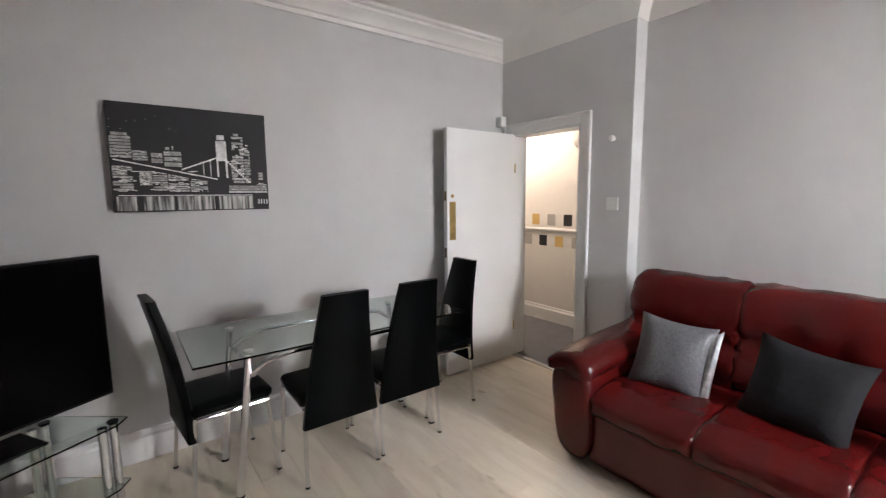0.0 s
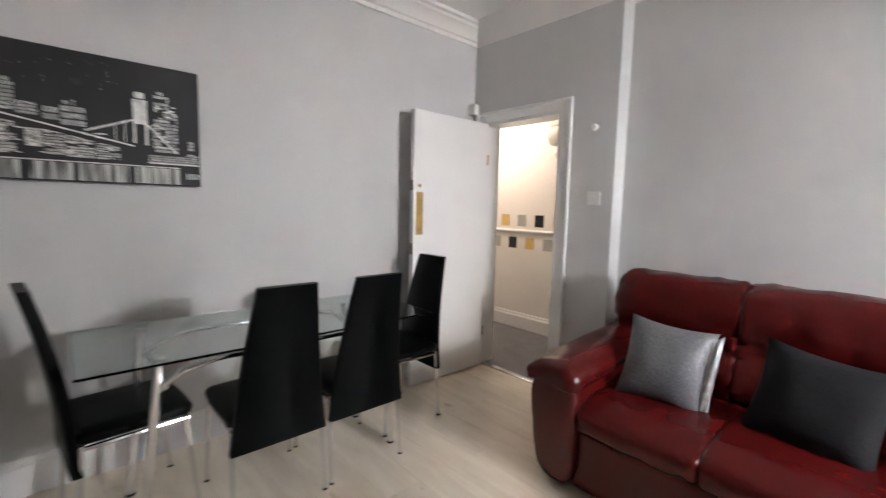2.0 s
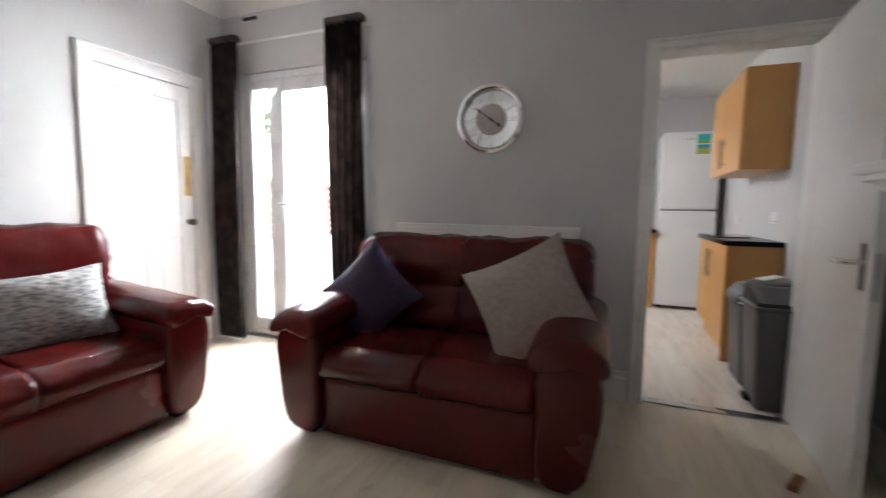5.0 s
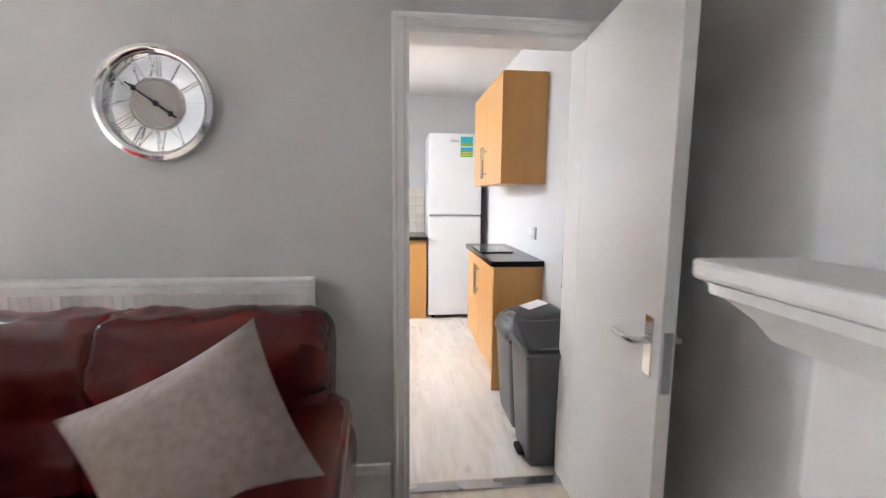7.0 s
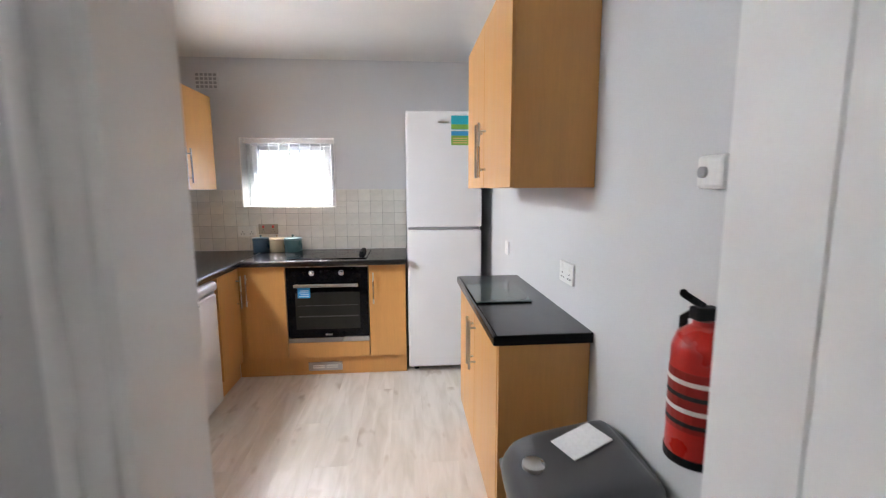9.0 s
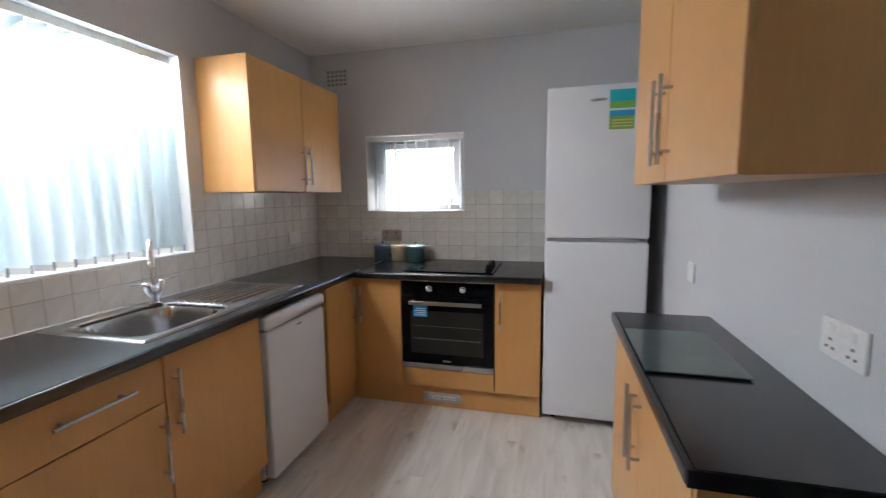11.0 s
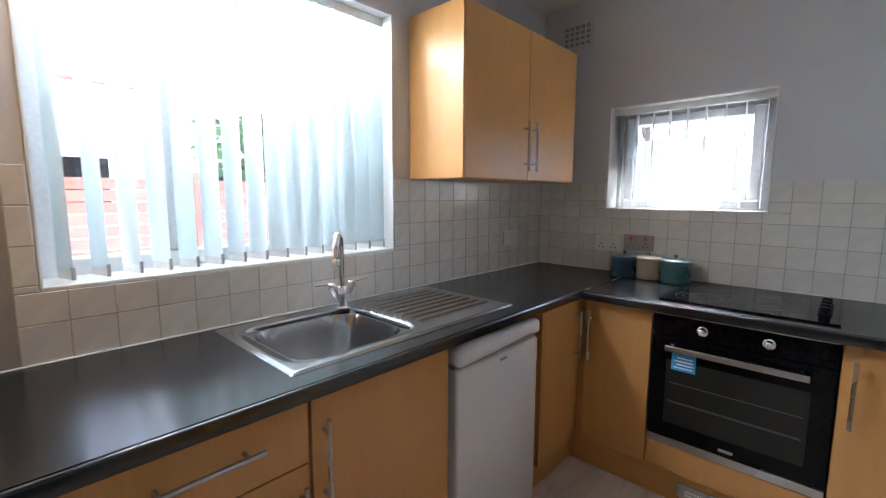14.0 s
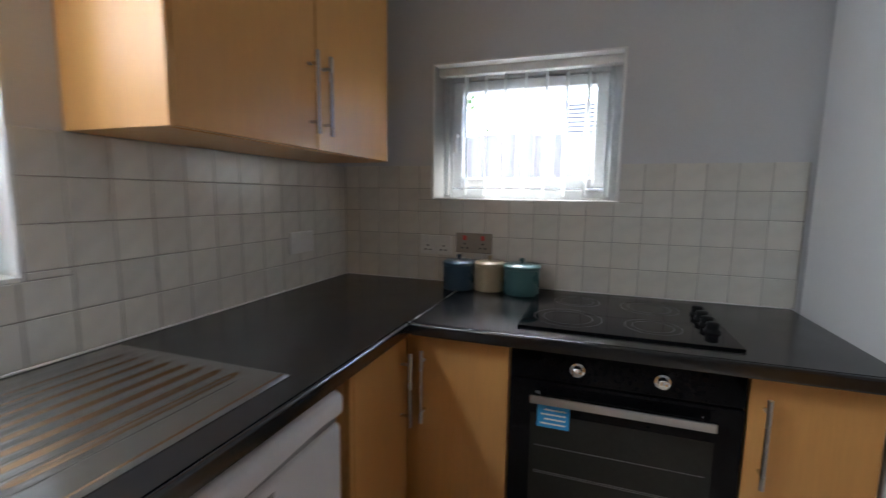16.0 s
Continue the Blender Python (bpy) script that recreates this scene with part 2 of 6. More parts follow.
M_BIN = material("mid_grey_plastic", (0.10, 0.10, 0.103), 0.42, var=0.1, bump=0.1, bscale=300)
M_BINLID = material("charcoal_plastic", (0.024, 0.026, 0.027), 0.35, var=0.1, bump=0.1, bscale=300)
M_PAPER = material("paper", (0.8, 0.8, 0.79), 0.8, var=0.02)
M_RED = material("red_enamel", (0.50, 0.018, 0.012), 0.3, var=0.04)
M_BLUE = material("blue_print", (0.03, 0.30, 0.62), 0.5)
M_CYAN = material("teal_print", (0.02, 0.42, 0.50), 0.5)
M_GREEN = material("green_print", (0.20, 0.42, 0.06), 0.5)
M_YELLOW = material("ochre_paint", (0.68, 0.46, 0.17), 0.6)
M_TILEGREY = material("grey_paint", (0.42, 0.40, 0.38), 0.6)
M_BLACKPAINT = material("black_paint", (0.012, 0.012, 0.014), 0.6)
M_CAN_BLUE = material("blue_grey_enamel", (0.045, 0.085, 0.125), 0.3)
M_CAN_CREAM = material("cream_enamel", (0.50, 0.40, 0.26), 0.3)
M_CAN_TEAL = material("teal_enamel", (0.07, 0.15, 0.155), 0.3)
M_FENCE = material("red_stained_timber", (0.40, 0.145, 0.105), 0.75, var=0.15, scale=3, stretch=(1, 1, 8), bump=0.4, bscale=40, per_object=0.12)
M_OLDFENCE = material("weathered_grey_timber", (0.22, 0.20, 0.18), 0.85, var=0.2, scale=3, stretch=(8, 8, 1), bump=0.4, bscale=40, per_object=0.15)
M_PAVING = material("concrete_paving", (0.58, 0.57, 0.55), 0.85, var=0.15, scale=2, bump=0.4, bscale=60)
M_BRICK = blotch_material("red_brick_wall", (0.22, 0.09, 0.06), (0.32, 0.15, 0.10), 8, 0.85)
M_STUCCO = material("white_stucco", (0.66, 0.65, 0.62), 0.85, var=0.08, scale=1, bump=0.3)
M_ROOF = material("grey_roof_tile", (0.10, 0.10, 0.105), 0.8, var=0.15, per_object=0.15)
M_BARK = material("bark", (0.10, 0.075, 0.05), 0.9, bump=0.6, bscale=20)
M_LEAF = material("leaves", (0.06, 0.12, 0.03), 0.6, var=0.3, scale=3)


# ---- mesh helpers ----
origin = {}


def thing(name, at=(0, 0, 0), label="", category="", group="", kind="", turn=0.0):
    """An Empty at a thing's base. turn None: parts are given in world places."""
    ob = new(name)
    ob.empty_display_size = 0.05
    ob.location = at
    origin[ob] = Vector(at) if turn is None else Vector((0, 0, 0))
    if turn:
        ob.rotation_euler = (0, 0, radians(turn))
    return tagged(ob, label, category, group, kind)


def part(name, bm, mat, parent=None, label="", smooth=False):
    """Links bm as one mesh object under a thing or a part."""
    me = bpy.data.meshes.new(name)
    if parent is not None:
        off = origin[parent]
        if off.length > 0:
            bmesh.ops.translate(bm, verts=bm.verts, vec=-off)
    bmesh.ops.recalc_face_normals(bm, faces=bm.faces)
    for f in bm.faces:
        f.smooth = smooth
    bm.to_mesh(me)
    bm.free()
    me.materials.append(mat)
    if smooth:
        try:
            me.set_sharp_from_angle(angle=radians(40))
        except AttributeError:
            pass
    ob = new(name, me)
    if parent is not None:
        ob.parent = parent
        origin[ob] = origin[parent]
    return tagged(ob, label)


def solo(name, bm, mat, label, category="", kind="", smooth=False, group=""):
    return tagged(part(name, bm, mat, None, "", smooth), label, category, group, kind)


def add_box(bm, x0, x1, y0, y1, z0, z1, bevel=0.0, m=None, seg=2):
    geo = bmesh.ops.create_cube(bm, size=1.0)
    vs = geo["verts"]
    sx, sy, sz = abs(x1 - x0), abs(y1 - y0), abs(z1 - z0)
    bmesh.ops.scale(bm, vec=(sx, sy, sz), verts=vs)
    bmesh.ops.translate(bm, vec=((x0 + x1) / 2, (y0 + y1) / 2, (z0 + z1) / 2), verts=vs)
    if bevel > 0:
        es = list({e for v in vs for e in v.link_edges})
        r = bmesh.ops.bevel(bm, geom=es, offset=min(bevel, 0.45 * min(sx, sy, sz)), segments=seg, affect="EDGES", profile=0.5)
        vs = r["verts"]
    if m is not None:
        bmesh.ops.transform(bm, matrix=m, verts=list({v for v in vs}))
    return bm


def box(x0, x1, y0, y1, z0, z1, bevel=0.0, m=None, seg=2):
    return add_box(bmesh.new(), x0, x1, y0, y1, z0, z1, bevel, m, seg)


def add_tube(bm, points, r, seg=10, r_end=None, caps=True):
    pts = [Vector(p) for p in points]
    rings = []
    n = len(pts)
    up = Vector((0, 0, 1))
    for i, p in enumerate(pts):
        d = (pts[min(i + 1, n - 1)] - pts[max(i - 1, 0)]).normalized()
        side = d.cross(up)
        if side.length < 0.05:
            side = d.cross(Vector((1, 0, 0)))
        side.normalize()
        other = d.cross(side)
        rr = r if r_end is None else r + (r_end - r) * i / max(n - 1, 1)
        rings.append([bm.verts.new(p + side * rr * math.cos(a) + other * rr * math.sin(a))
                      for a in (2 * math.pi * k / seg for k in range(seg))])
        up = other if abs(d.dot(Vector((0, 0, 1)))) > 0.95 else Vector((0, 0, 1))
    for a, b in zip(rings, rings[1:]):
        # the turn of the next ring that lies nearest
        best = min(range(seg), key=lambda s: (a[0].co - b[s].co).length)
        b[:] = b[best:] + b[:best]
        if (a[1].co - b[1].co).length > (a[1].co - b[-1].co).length:
            b[:] = [b[0]] + b[:0:-1]
        for k in range(seg):
            bm.faces.new((a[k], a[(k + 1) % seg], b[(k + 1) % seg], b[k]))
    if caps:
        bm.faces.new(rings[0])
        bm.faces.new(rings[-1])
    return bm


def tube(points, r, seg=10, r_end=None):
    return add_tube(bmesh.new(), points, r, seg, r_end)


def add_lathe(bm, profile, at=(0, 0, 0), seg=24, axis="z"):
    rings = []
    for rad, h in profile:
        ring = []
        for k in range(seg):
            a = 2 * math.pi * k / seg
            c, s = max(rad, 1e-4) * math.cos(a), max(rad, 1e-4) * math.sin(a)
            v = {"z": (c, s, h), "y": (c, h, s), "x": (h, c, s)}[axis]
            ring.append(bm.verts.new(Vector(v) + Vector(at)))
        rings.append(ring)
    for a, b in zip(rings, rings[1:]):
        for k in range(seg):
            bm.faces.new((a[k], a[(k + 1) % seg], b[(k + 1) % seg], b[k]))
    bm.faces.new(rings[0])
    bm.faces.new(rings[-1])
    return bm


def lathe(profile, at=(0, 0, 0), seg=24, axis="z"):
    return add_lathe(bmesh.new(), profile, at, seg, axis)


def soft_box(x0, x1, y0, y1, z0, z1, r=0.06, puff=0.02, n=12, wrinkle=0.004, seed=0, taper=None):
    """A padded block with round edges, swelling faces and slight creases."""
    bm = bmesh.new()
    geo = bmesh.ops.create_cube(bm, size=2.0)
    bmesh.ops.subdivide_edges(bm, edges=bm.edges[:], cuts=n, use_grid_fill=True)
    c = Vector(((x0 + x1) / 2, (y0 + y1) / 2, (z0 + z1) / 2))
    h = Vector(((x1 - x0) / 2, (y1 - y0) / 2, (z1 - z0) / 2))
    r = min(r, h.x, h.y, h.z)
    for v in bm.verts:
        u = v.co.copy()
        s = Vector([math.sin(a * math.pi / 2) * 0.35 + a * 0.65 for a in u])
        p = Vector((s.x * h.x, s.y * h.y, s.z * h.z))
        inner = Vector([max(-(h[i] - r), min(h[i] - r, p[i])) for i in range(3)])
        d = p - inner
        if d.length > 1e-6:
            p = inner + d.normalized() * r
        w = [1 - min(1, abs(u[i])) ** 2 for i in range(3)]
        out = Vector([0, 0, 0])
        for i in range(3):
            j, k = (i + 1) % 3, (i + 2) % 3
            out[i] = u[i] * abs(u[i]) * puff * w[j] * w[k] * (1 if h[i] > 0 else 0)
        p += out
        if wrinkle:
            q = p * 9 + Vector((seed * 7.3, seed * 3.1, 0))
            p += u.normalized() * (noise.noise(q) * wrinkle + noise.noise(q * 2.7) * wrinkle * 0.6)
        if taper:
            p = taper(p, h)
        v.co = p + c
    return bm


def pillow(w, h, d, m, seed=0, n=18):
    """A square cushion with pointed corners, standing in x-z, thick in y."""
    bm = bmesh.new()
    grids = []
    for side in (1, -1):
        rows = []
        for i in range(n + 1):
            row = []
            for j in range(n + 1):
                u, v = 2 * i / n - 1, 2 * j / n - 1
                t = (max(0, 1 - abs(u) ** 2.6) * max(0, 1 - abs(v) ** 2.6)) ** 0.55
                x, z = u * (1 - 0.10 * (1 - v * v)) * w / 2, v * (1 - 0.10 * (1 - u * u)) * h / 2
                y = side * d / 2 * t + 0.009 * noise.noise(Vector((u * 1.3 + seed, v * 1.3, side))) * t + 0.007 * (1 - t) * noise.noise(Vector((u * 7 + seed, v * 7, side)))
                if abs(u) == 1 or abs(v) == 1:
                    if side == -1:
                        row.append(grids[0][i][j])
                        continue
                    y = 0.004 * noise.noise(Vector((u * 3, v * 3, seed)))
                row.append(bm.verts.new((x, y, z)))
            rows.append(row)
        grids.append(rows)
        for i in range(n):
            for j in range(n):
                bm.faces.new((rows[i][j], rows[i + 1][j], rows[i + 1][j + 1], rows[i][j + 1]))
    bmesh.ops.transform(bm, matrix=m, verts=bm.verts)
    return bm


def sweep(profile, path, closed=False):
    """A moulding: profile (out, up) drawn along corners (x, y, nx, ny), where n is the way out at that corner."""
    bm = bmesh.new()
    rings = []
    for x, y, z, nx, ny in path:
        rings.append([bm.verts.new((x + nx * o, y + ny * o, z + u)) for o, u in profile])
    pairs = list(zip(rings, rings[1:])) + ([(rings[-1], rings[0])] if closed else [])
    for a, b in pairs:
        for k in range(len(profile)):
            kk = (k + 1) % len(profile)
            bm.faces.new((a[k], a[kk], b[kk], b[k]))
    if not closed:
        bm.faces.new(rings[0])
        bm.faces.new(rings[-1])
    return bm


def wall(name, axis, c0, c1, a0, a1, z0, z1, openings=(), mat=None, label=""):
    """A wall across axis ('x': its faces look along x) with holes (a, b, za, zb) through it."""
    bm = bmesh.new()
    cuts = sorted({a0, a1, *[v for o in openings for v in o[:2]]})
    for a, b in zip(cuts, cuts[1:]):
        spans = [(z0, z1)]
        for oa, ob_, za, zb in openings:
            if oa <= a + 1e-6 and b <= ob_ + 1e-6:
                spans = [s for lo, hi in spans for s in ((lo, min(hi, za)), (max(lo, zb), hi)) if s[1] - s[0] > 1e-4]
        for lo, hi in spans:
            if axis == "x":
                add_box(bm, c0, c1, a, b, lo, hi)
            else:
                add_box(bm, a, b, c0, c1, lo, hi)
    return solo(name, bm, mat or M_WALL, label, "wall", "structure")


# ---- structure ----
NY, WX, EX, SX, SY, FY = 3.765, -0.55, 3.49, 3.62, -0.55, -0.66   # living room faces
KX, KS, KN = 1.905, -3.89, -0.68                                  # kitchen faces
CZ, KZ = 2.76, 2.46
wall("wall_north", "y", NY, NY + 0.15, WX - 0.15, EX, 0, 2.9, label="plain light grey painted living room wall")
wall("wall_west", "x", WX - 0.15, WX, -4.15, NY, 0, 2.9, label="light grey painted wall behind fireplace and kitchen")
wall("wall_hall", "x", EX, EX + 0.15, 2.528, 6.2, 0, 2.9, [(2.93, 3.63, 0, 1.985)], label="grey wall with doorway to the hall")
wall("wall_east", "x", SX, SX + 0.16, -0.9, 2.528, 0, 2.9, [(-0.365, 0.325, 0, 2.0)], label="grey wall behind the red sofa")
wall("wall_south", "y", KN, SY, WX, 2.15, 0, 2.9, [(-0.345, 0.385, 0, 1.96)], label="grey wall with clock and kitchen doorway")
wall("wall_french", "y", -0.9, FY, 2.15, SX, 0, 2.9, [(2.25, 3.43, 0.02, 2.156)], label="grey wall round the garden doors")
wall("wall_kitchen_east", "x", KX, 2.15, -4.15, KN, 0, 2.9, [(-2.635, -1.455, 1.09, 2.095)], M_KWALL, "grey kitchen wall with large window")
wall("wall_kitchen_south", "y", KS - 0.26, KS, WX, KX, 0, 2.9, [(0.692, 1.461, 1.263, 1.837)], M_KWALL, "grey kitchen wall with small window")
wall("wall_hall_far", "x", 4.62, 4.75, 1.0, 6.2, 0, 2.9, mat=M_HALL, label="cream hall wall with painted squares")
# the next two walls are unseen, added to close the hall around its bulb
wall("wall_hall_end", "y", 6.2, 6.35, EX, 4.75, 0, 2.9, mat=M_HALL, label="plain cream wall added to close the hall's unseen far end")
wall("wall_hall_near", "y", 1.0, 1.12, SX + 0.16, 4.62, 0, 2.9, mat=M_HALL, label="plain cream wall added to close the hall's unseen near end")
# unseen panel behind the closed door, added to stop outside light
solo("wall_closet", box(4.2, 4.3, -0.9, 1.0, 0, 2.9), M_HALL, "unseen panel added behind the closet door to stop light", "wall", "structure")
solo("ceiling", box(WX, SX + 0.1, FY - 0.1, NY, CZ, CZ + 0.12), M_CEIL, "white painted living room ceiling", "ceiling", "structure")
solo("ceiling_kitchen", box(WX, KX + 0.1, KS - 0.1, KN + 0.002, KZ, KZ + 0.12), M_CEIL, "white painted kitchen ceiling", "ceiling", "structure")
# hall lid is out of view, added to hold the bulb's light in
solo("ceiling_hall", box(EX + 0.15, 4.62, 1.12, 6.2, 2.6, 2.7), M_HALL, "cream ceiling added to close the hall, out of view", "ceiling", "structure")
# unseen slab over everything, added to keep sky light out between the walls
solo("roof_slab", box(WX - 0.15, 4.75, -4.15, 6.35, 2.9, 3.0), M_SUB, "unseen slab added over the rooms to keep sky light out", "roof", "structure")
solo("floor_hall", box(EX + 0.0, 4.62, 1.12, 6.2, -0.1, 0.004), M_CARPET, "grey hall carpet", "floor", "structure")

# mouldings
corn = [(0, 0), (0.012, 0), (0.012, 0.028), (0.03, 0.036), (0.036, 0.05), (0.075, 0.10), (0.09, 0.105), (0.095, 0.122), (0.125, 0.128), (0.13, 0.15), (0, 0.15)]
cz = CZ - 0.149
solo("cornice", sweep(corn, [(SX - 1.47, SY, cz, 0, 1), (WX, SY, cz, 1, 1), (WX, NY, cz, 1, -1), (EX, NY, cz, -1, -1)]), M_CEIL, "white moulded plaster cornice", "cornice", "structure", True)
cove = [(0, 0), (0.008, 0.0), (0.026, 0.045), (0.055, 0.088), (0.09, 0.122), (0.13, 0.146), (0.13, 0.15), (0, 0.15)]
solo("cornice_plain", sweep(cove, [(EX, NY, cz, -1, -1), (EX, 2.528, cz, -1, -1), (SX, 2.528, cz, -1, -1), (SX, FY, cz, -1, 1),
     (2.15, FY, cz, -1, 1), (2.15, SY, cz, -1, 1)]), M_CEIL, "plain white plaster cove at the ceiling", "cornice", "structure", True)
skirt = [(0, 0), (0.020, 0), (0.020, 0.135), (0.012, 0.150), (0.008, 0.172), (0, 0.176)]


def skirting(name, *pts):
    solo(name, sweep(skirt, [(x, y, 0.002, nx, ny) for x, y, nx, ny in pts]), M_WHITE, "white painted skirting board", "skirting", "structure")


skirting("baseboard_north", (WX, NY, 0, -1), (EX, NY, 0, -1))
skirting("baseboard_hall_side", (EX, 2.835, -1, 0), (EX, 2.528, -1, -1), (SX, 2.528, -1, -1), (SX, 0.42, -1, 0))
skirting("baseboard_south", (0.455, SY, 0, 1), (2.15, SY, 0, 1))
skirting("baseboard_west", (WX, SY + 0.02, 1, 0), (WX, 0.60, 1, 0))
skirting("baseboard_west_north", (WX, 2.2, 1, 0), (WX, NY - 0.02, 1, 0))
solo("baseboard_hall_far", sweep(skirt, [(4.62, 1.12, 0.0, -1, 0), (4.62, 6.2, 0.0, -1, 0)]), M_WHITE, "white hall skirting board", "skirting", "structure")
solo("dado_rail", sweep([(0, 0), (0.012, 0), (0.02, 0.015), (0.032, 0.022), (0.032, 0.034), (0.015, 0.042), (0, 0.048)],
     [(4.62, 1.12, 1.045, -1, 0), (4.62, 6.2, 1.045, -1, 0)]), M_WHITE, "white moulded dado rail in the hall", "rail", "structure")


def frame_boards(axis, c, out, a, b, top, w, d, wall_to, name, label, mat=M_WHITE):
    """Architrave and lining round an opening in a wall whose face is at c; out: the way off the wall."""
    ob = thing(name, (c if axis == "x" else (a + b) / 2, (a + b) / 2 if axis == "x" else c, 0), label, "door frame", kind="structure", turn=None)

    def bx(p, q, r0, r1, lo, hi, bev=0.006):
        if axis == "x":
            return box(min(r0, r1), max(r0, r1), p, q, lo, hi, bev)
        return box(p, q, min(r0, r1), max(r0, r1), lo, hi, bev)
    part("architrave", bx(a - w, a - 0.004, c + out * 0.001, c + out * d, 0, top + w), mat, ob)
    part("architrave", bx(b + 0.004, b + w, c + out * 0.001, c + out * d, 0, top + w), mat, ob)
    part("architrave", bx(a - 0.004, b + 0.004, c + out * 0.001, c + out * d, top + 0.004, top + w), mat, ob)
    part("architrave_bead", bx(a - w - 0.006, a - w + 0.014, c + out * 0.001, c + out * (d + 0.01), 0, top + w + 0.006), mat, ob)
    part("architrave_bead", bx(b + w - 0.014, b + w + 0.006, c + out * 0.001, c + out * (d + 0.01), 0, top + w + 0.006), mat, ob)
    part("architrave_bead", bx(a - w + 0.014, b + w - 0.014, c + out * 0.001, c + out * (d + 0.01), top + w - 0.014, top + w + 0.006), mat, ob)
    part("lining", bx(a - 0.003, a + 0.012, c + out * d * 0.9, wall_to, 0, top, 0), mat, ob)
    part("lining", bx(b - 0.012, b + 0.003, c + out * d * 0.9, wall_to, 0, top, 0), mat, ob)
    part("lining", bx(a + 0.012, b - 0.012, c + out * d * 0.9, wall_to, top - 0.012, top + 0.003, 0), mat, ob)
    return ob


frame_boards("x", EX, -1, 2.93, 3.63, 1.985, 0.085, 0.018, EX + 0.155, "door_frame_hall", "white painted frame of the hall doorway")
frame_boards("y", SY, 1, -0.345, 0.385, 1.96, 0.05, 0.016, KN - 0.005, "door_frame_kitchen", "white painted frame of the kitchen doorway")
frame_boards("x", SX, -1, -0.365, 0.325, 2.0, 0.082, 0.012, SX + 0.16, "door_frame_closet", "cream painted frame of the closet door")
solo("threshold", box(-0.333, 0.375, -0.64, -0.575, 0.002, 0.012, 0.004), M_STEEL, "metal threshold strip in the kitchen doorway", "threshold", "structure")
solo("threshold_hall", box(EX + 0.0, EX + 0.05, 2.945, 3.617, 0.003, 0.012, 0.004), M_STEEL, "metal carpet strip in the hall doorway", "threshold", "structure")


# ---- doors ----
door1 = thing("door_1", (3.47, 3.605, 0), "white painted flush hall door standing wide open", "door", kind="structure", turn=None)
part("leaf", box(2.722, 3.468, 3.585, 3.625, 0.012, 1.985, 0.004), M_WHITE, door1)
part("push_plate", box(2.745, 2.805, 3.580, 3.5848, 1.12, 1.42, 0.002), M_BRASS, door1, "worn brass push plate")
part("latch_plate", box(2.7195, 2.7218, 3.592, 3.618, 1.43, 1.50, 0.001), M_BRONZE, door1)
part("latch_plate", box(2.7195, 2.7218, 3.592, 3.618, 0.98, 1.06, 0.001), M_BRONZE, door1)
part("lock_cap", lathe([(0.0, -0.012), (0.010, -0.010), (0.014, 0)], (2.775, 3.585, 1.465), 14, "y"), M_BRASS, door1, smooth=True)
for z in (0.3, 1.7):
    part("hinge", box(3.462, 3.478, 3.583, 3.602, z - 0.04, z + 0.04, 0.003), M_BRASS, door1)

la = 85.0
door2 = thing("door_2", (-0.332, -0.532, 0), "white painted flush kitchen door standing open", "door", kind="structure", turn=la)
part("leaf", box(0, 0.70, 0.0, 0.04, 0.012, 1.955, 0.003), M_WHITE, door2)
for s, yy in ((-1, -0.001), (1, 0.041)):
    hd = part("lever_handle", tube([(0.64, yy, 0.93), (0.64, yy + s * 0.045, 0.93), (0.625, yy + s * 0.055, 0.93), (0.53, yy + s * 0.05, 0.925)], 0.010, 10), M_CHROME, door2, "chrome lever handle", True)
    part("backplate", box(0.618, 0.662, yy - 0.003, yy + 0.003, 0.83, 1.0, 0.002), M_CHROME, hd)
part("lock_plate", box(0.6995, 0.7025, 0.008, 0.032, 0.80, 0.97, 0.001), M_STEEL, door2)
for z in (0.25, 1.0, 1.7):
    part("hinge", tube([(-0.004, 0.046, z - 0.05), (-0.004, 0.046, z + 0.05)], 0.007, 8), M_STEEL, door2)

door3 = thing("door_3", (SX, 0.035, 0), "cream painted four-panel closet door, closed", "door", kind="structure", turn=None)
dx = SX + 0.012
part("leaf", box(dx + 0.012, dx + 0.035, -0.350, 0.312, 0.01, 1.985), M_WHITE, door3)
for y0, y1, z0, z1 in ((-0.350, -0.250, 0.01, 1.985), (0.212, 0.312, 0.01, 1.985), (-0.068, 0.030, 0.01, 1.985),
                       (-0.250, -0.068, 1.87, 1.985), (0.030, 0.212, 1.87, 1.985), (-0.250, -0.068, 0.86, 1.02), (0.030, 0.212, 0.86, 1.02),
                       (-0.250, -0.068, 0.01, 0.2), (0.030, 0.212, 0.01, 0.2)):
    part("rail", box(dx, dx + 0.0125, y0 + 0.001, y1 - 0.001, z0, z1, 0.002), M_WHITE, door3)
for y0, y1 in ((-0.250, -0.068), (0.030, 0.212)):
    for z0, z1 in ((0.2, 0.86), (1.02, 1.87)):
        part("panel", box(dx + 0.006, dx + 0.0135, y0 + 0.018, y1 - 0.018, z0 + 0.018, z1 - 0.018, 0.005), M_WHITE, door3)
part("push_plate", box(dx - 0.004, dx - 0.0005, -0.340, -0.280, 1.17, 1.47, 0.002), M_BRASS, door3, "worn brass push plate")
part("knob", lathe([(0.022, 0), (0.022, -0.006), (0.009, -0.010), (0.009, -0.034), (0.024, -0.042), (0.027, -0.054), (0.018, -0.066), (0.0, -0.068)], (dx, -0.312, 0.97), 18, "x"), M_BRONZE, door3, "dark bronze door knob", True)

# ---- windows ----
fd = thing("window_1", (2.84, -0.70, 0), "white plastic garden doors with clear glass", "garden door", kind="structure", turn=None)
y0, y1 = -0.75, -0.68


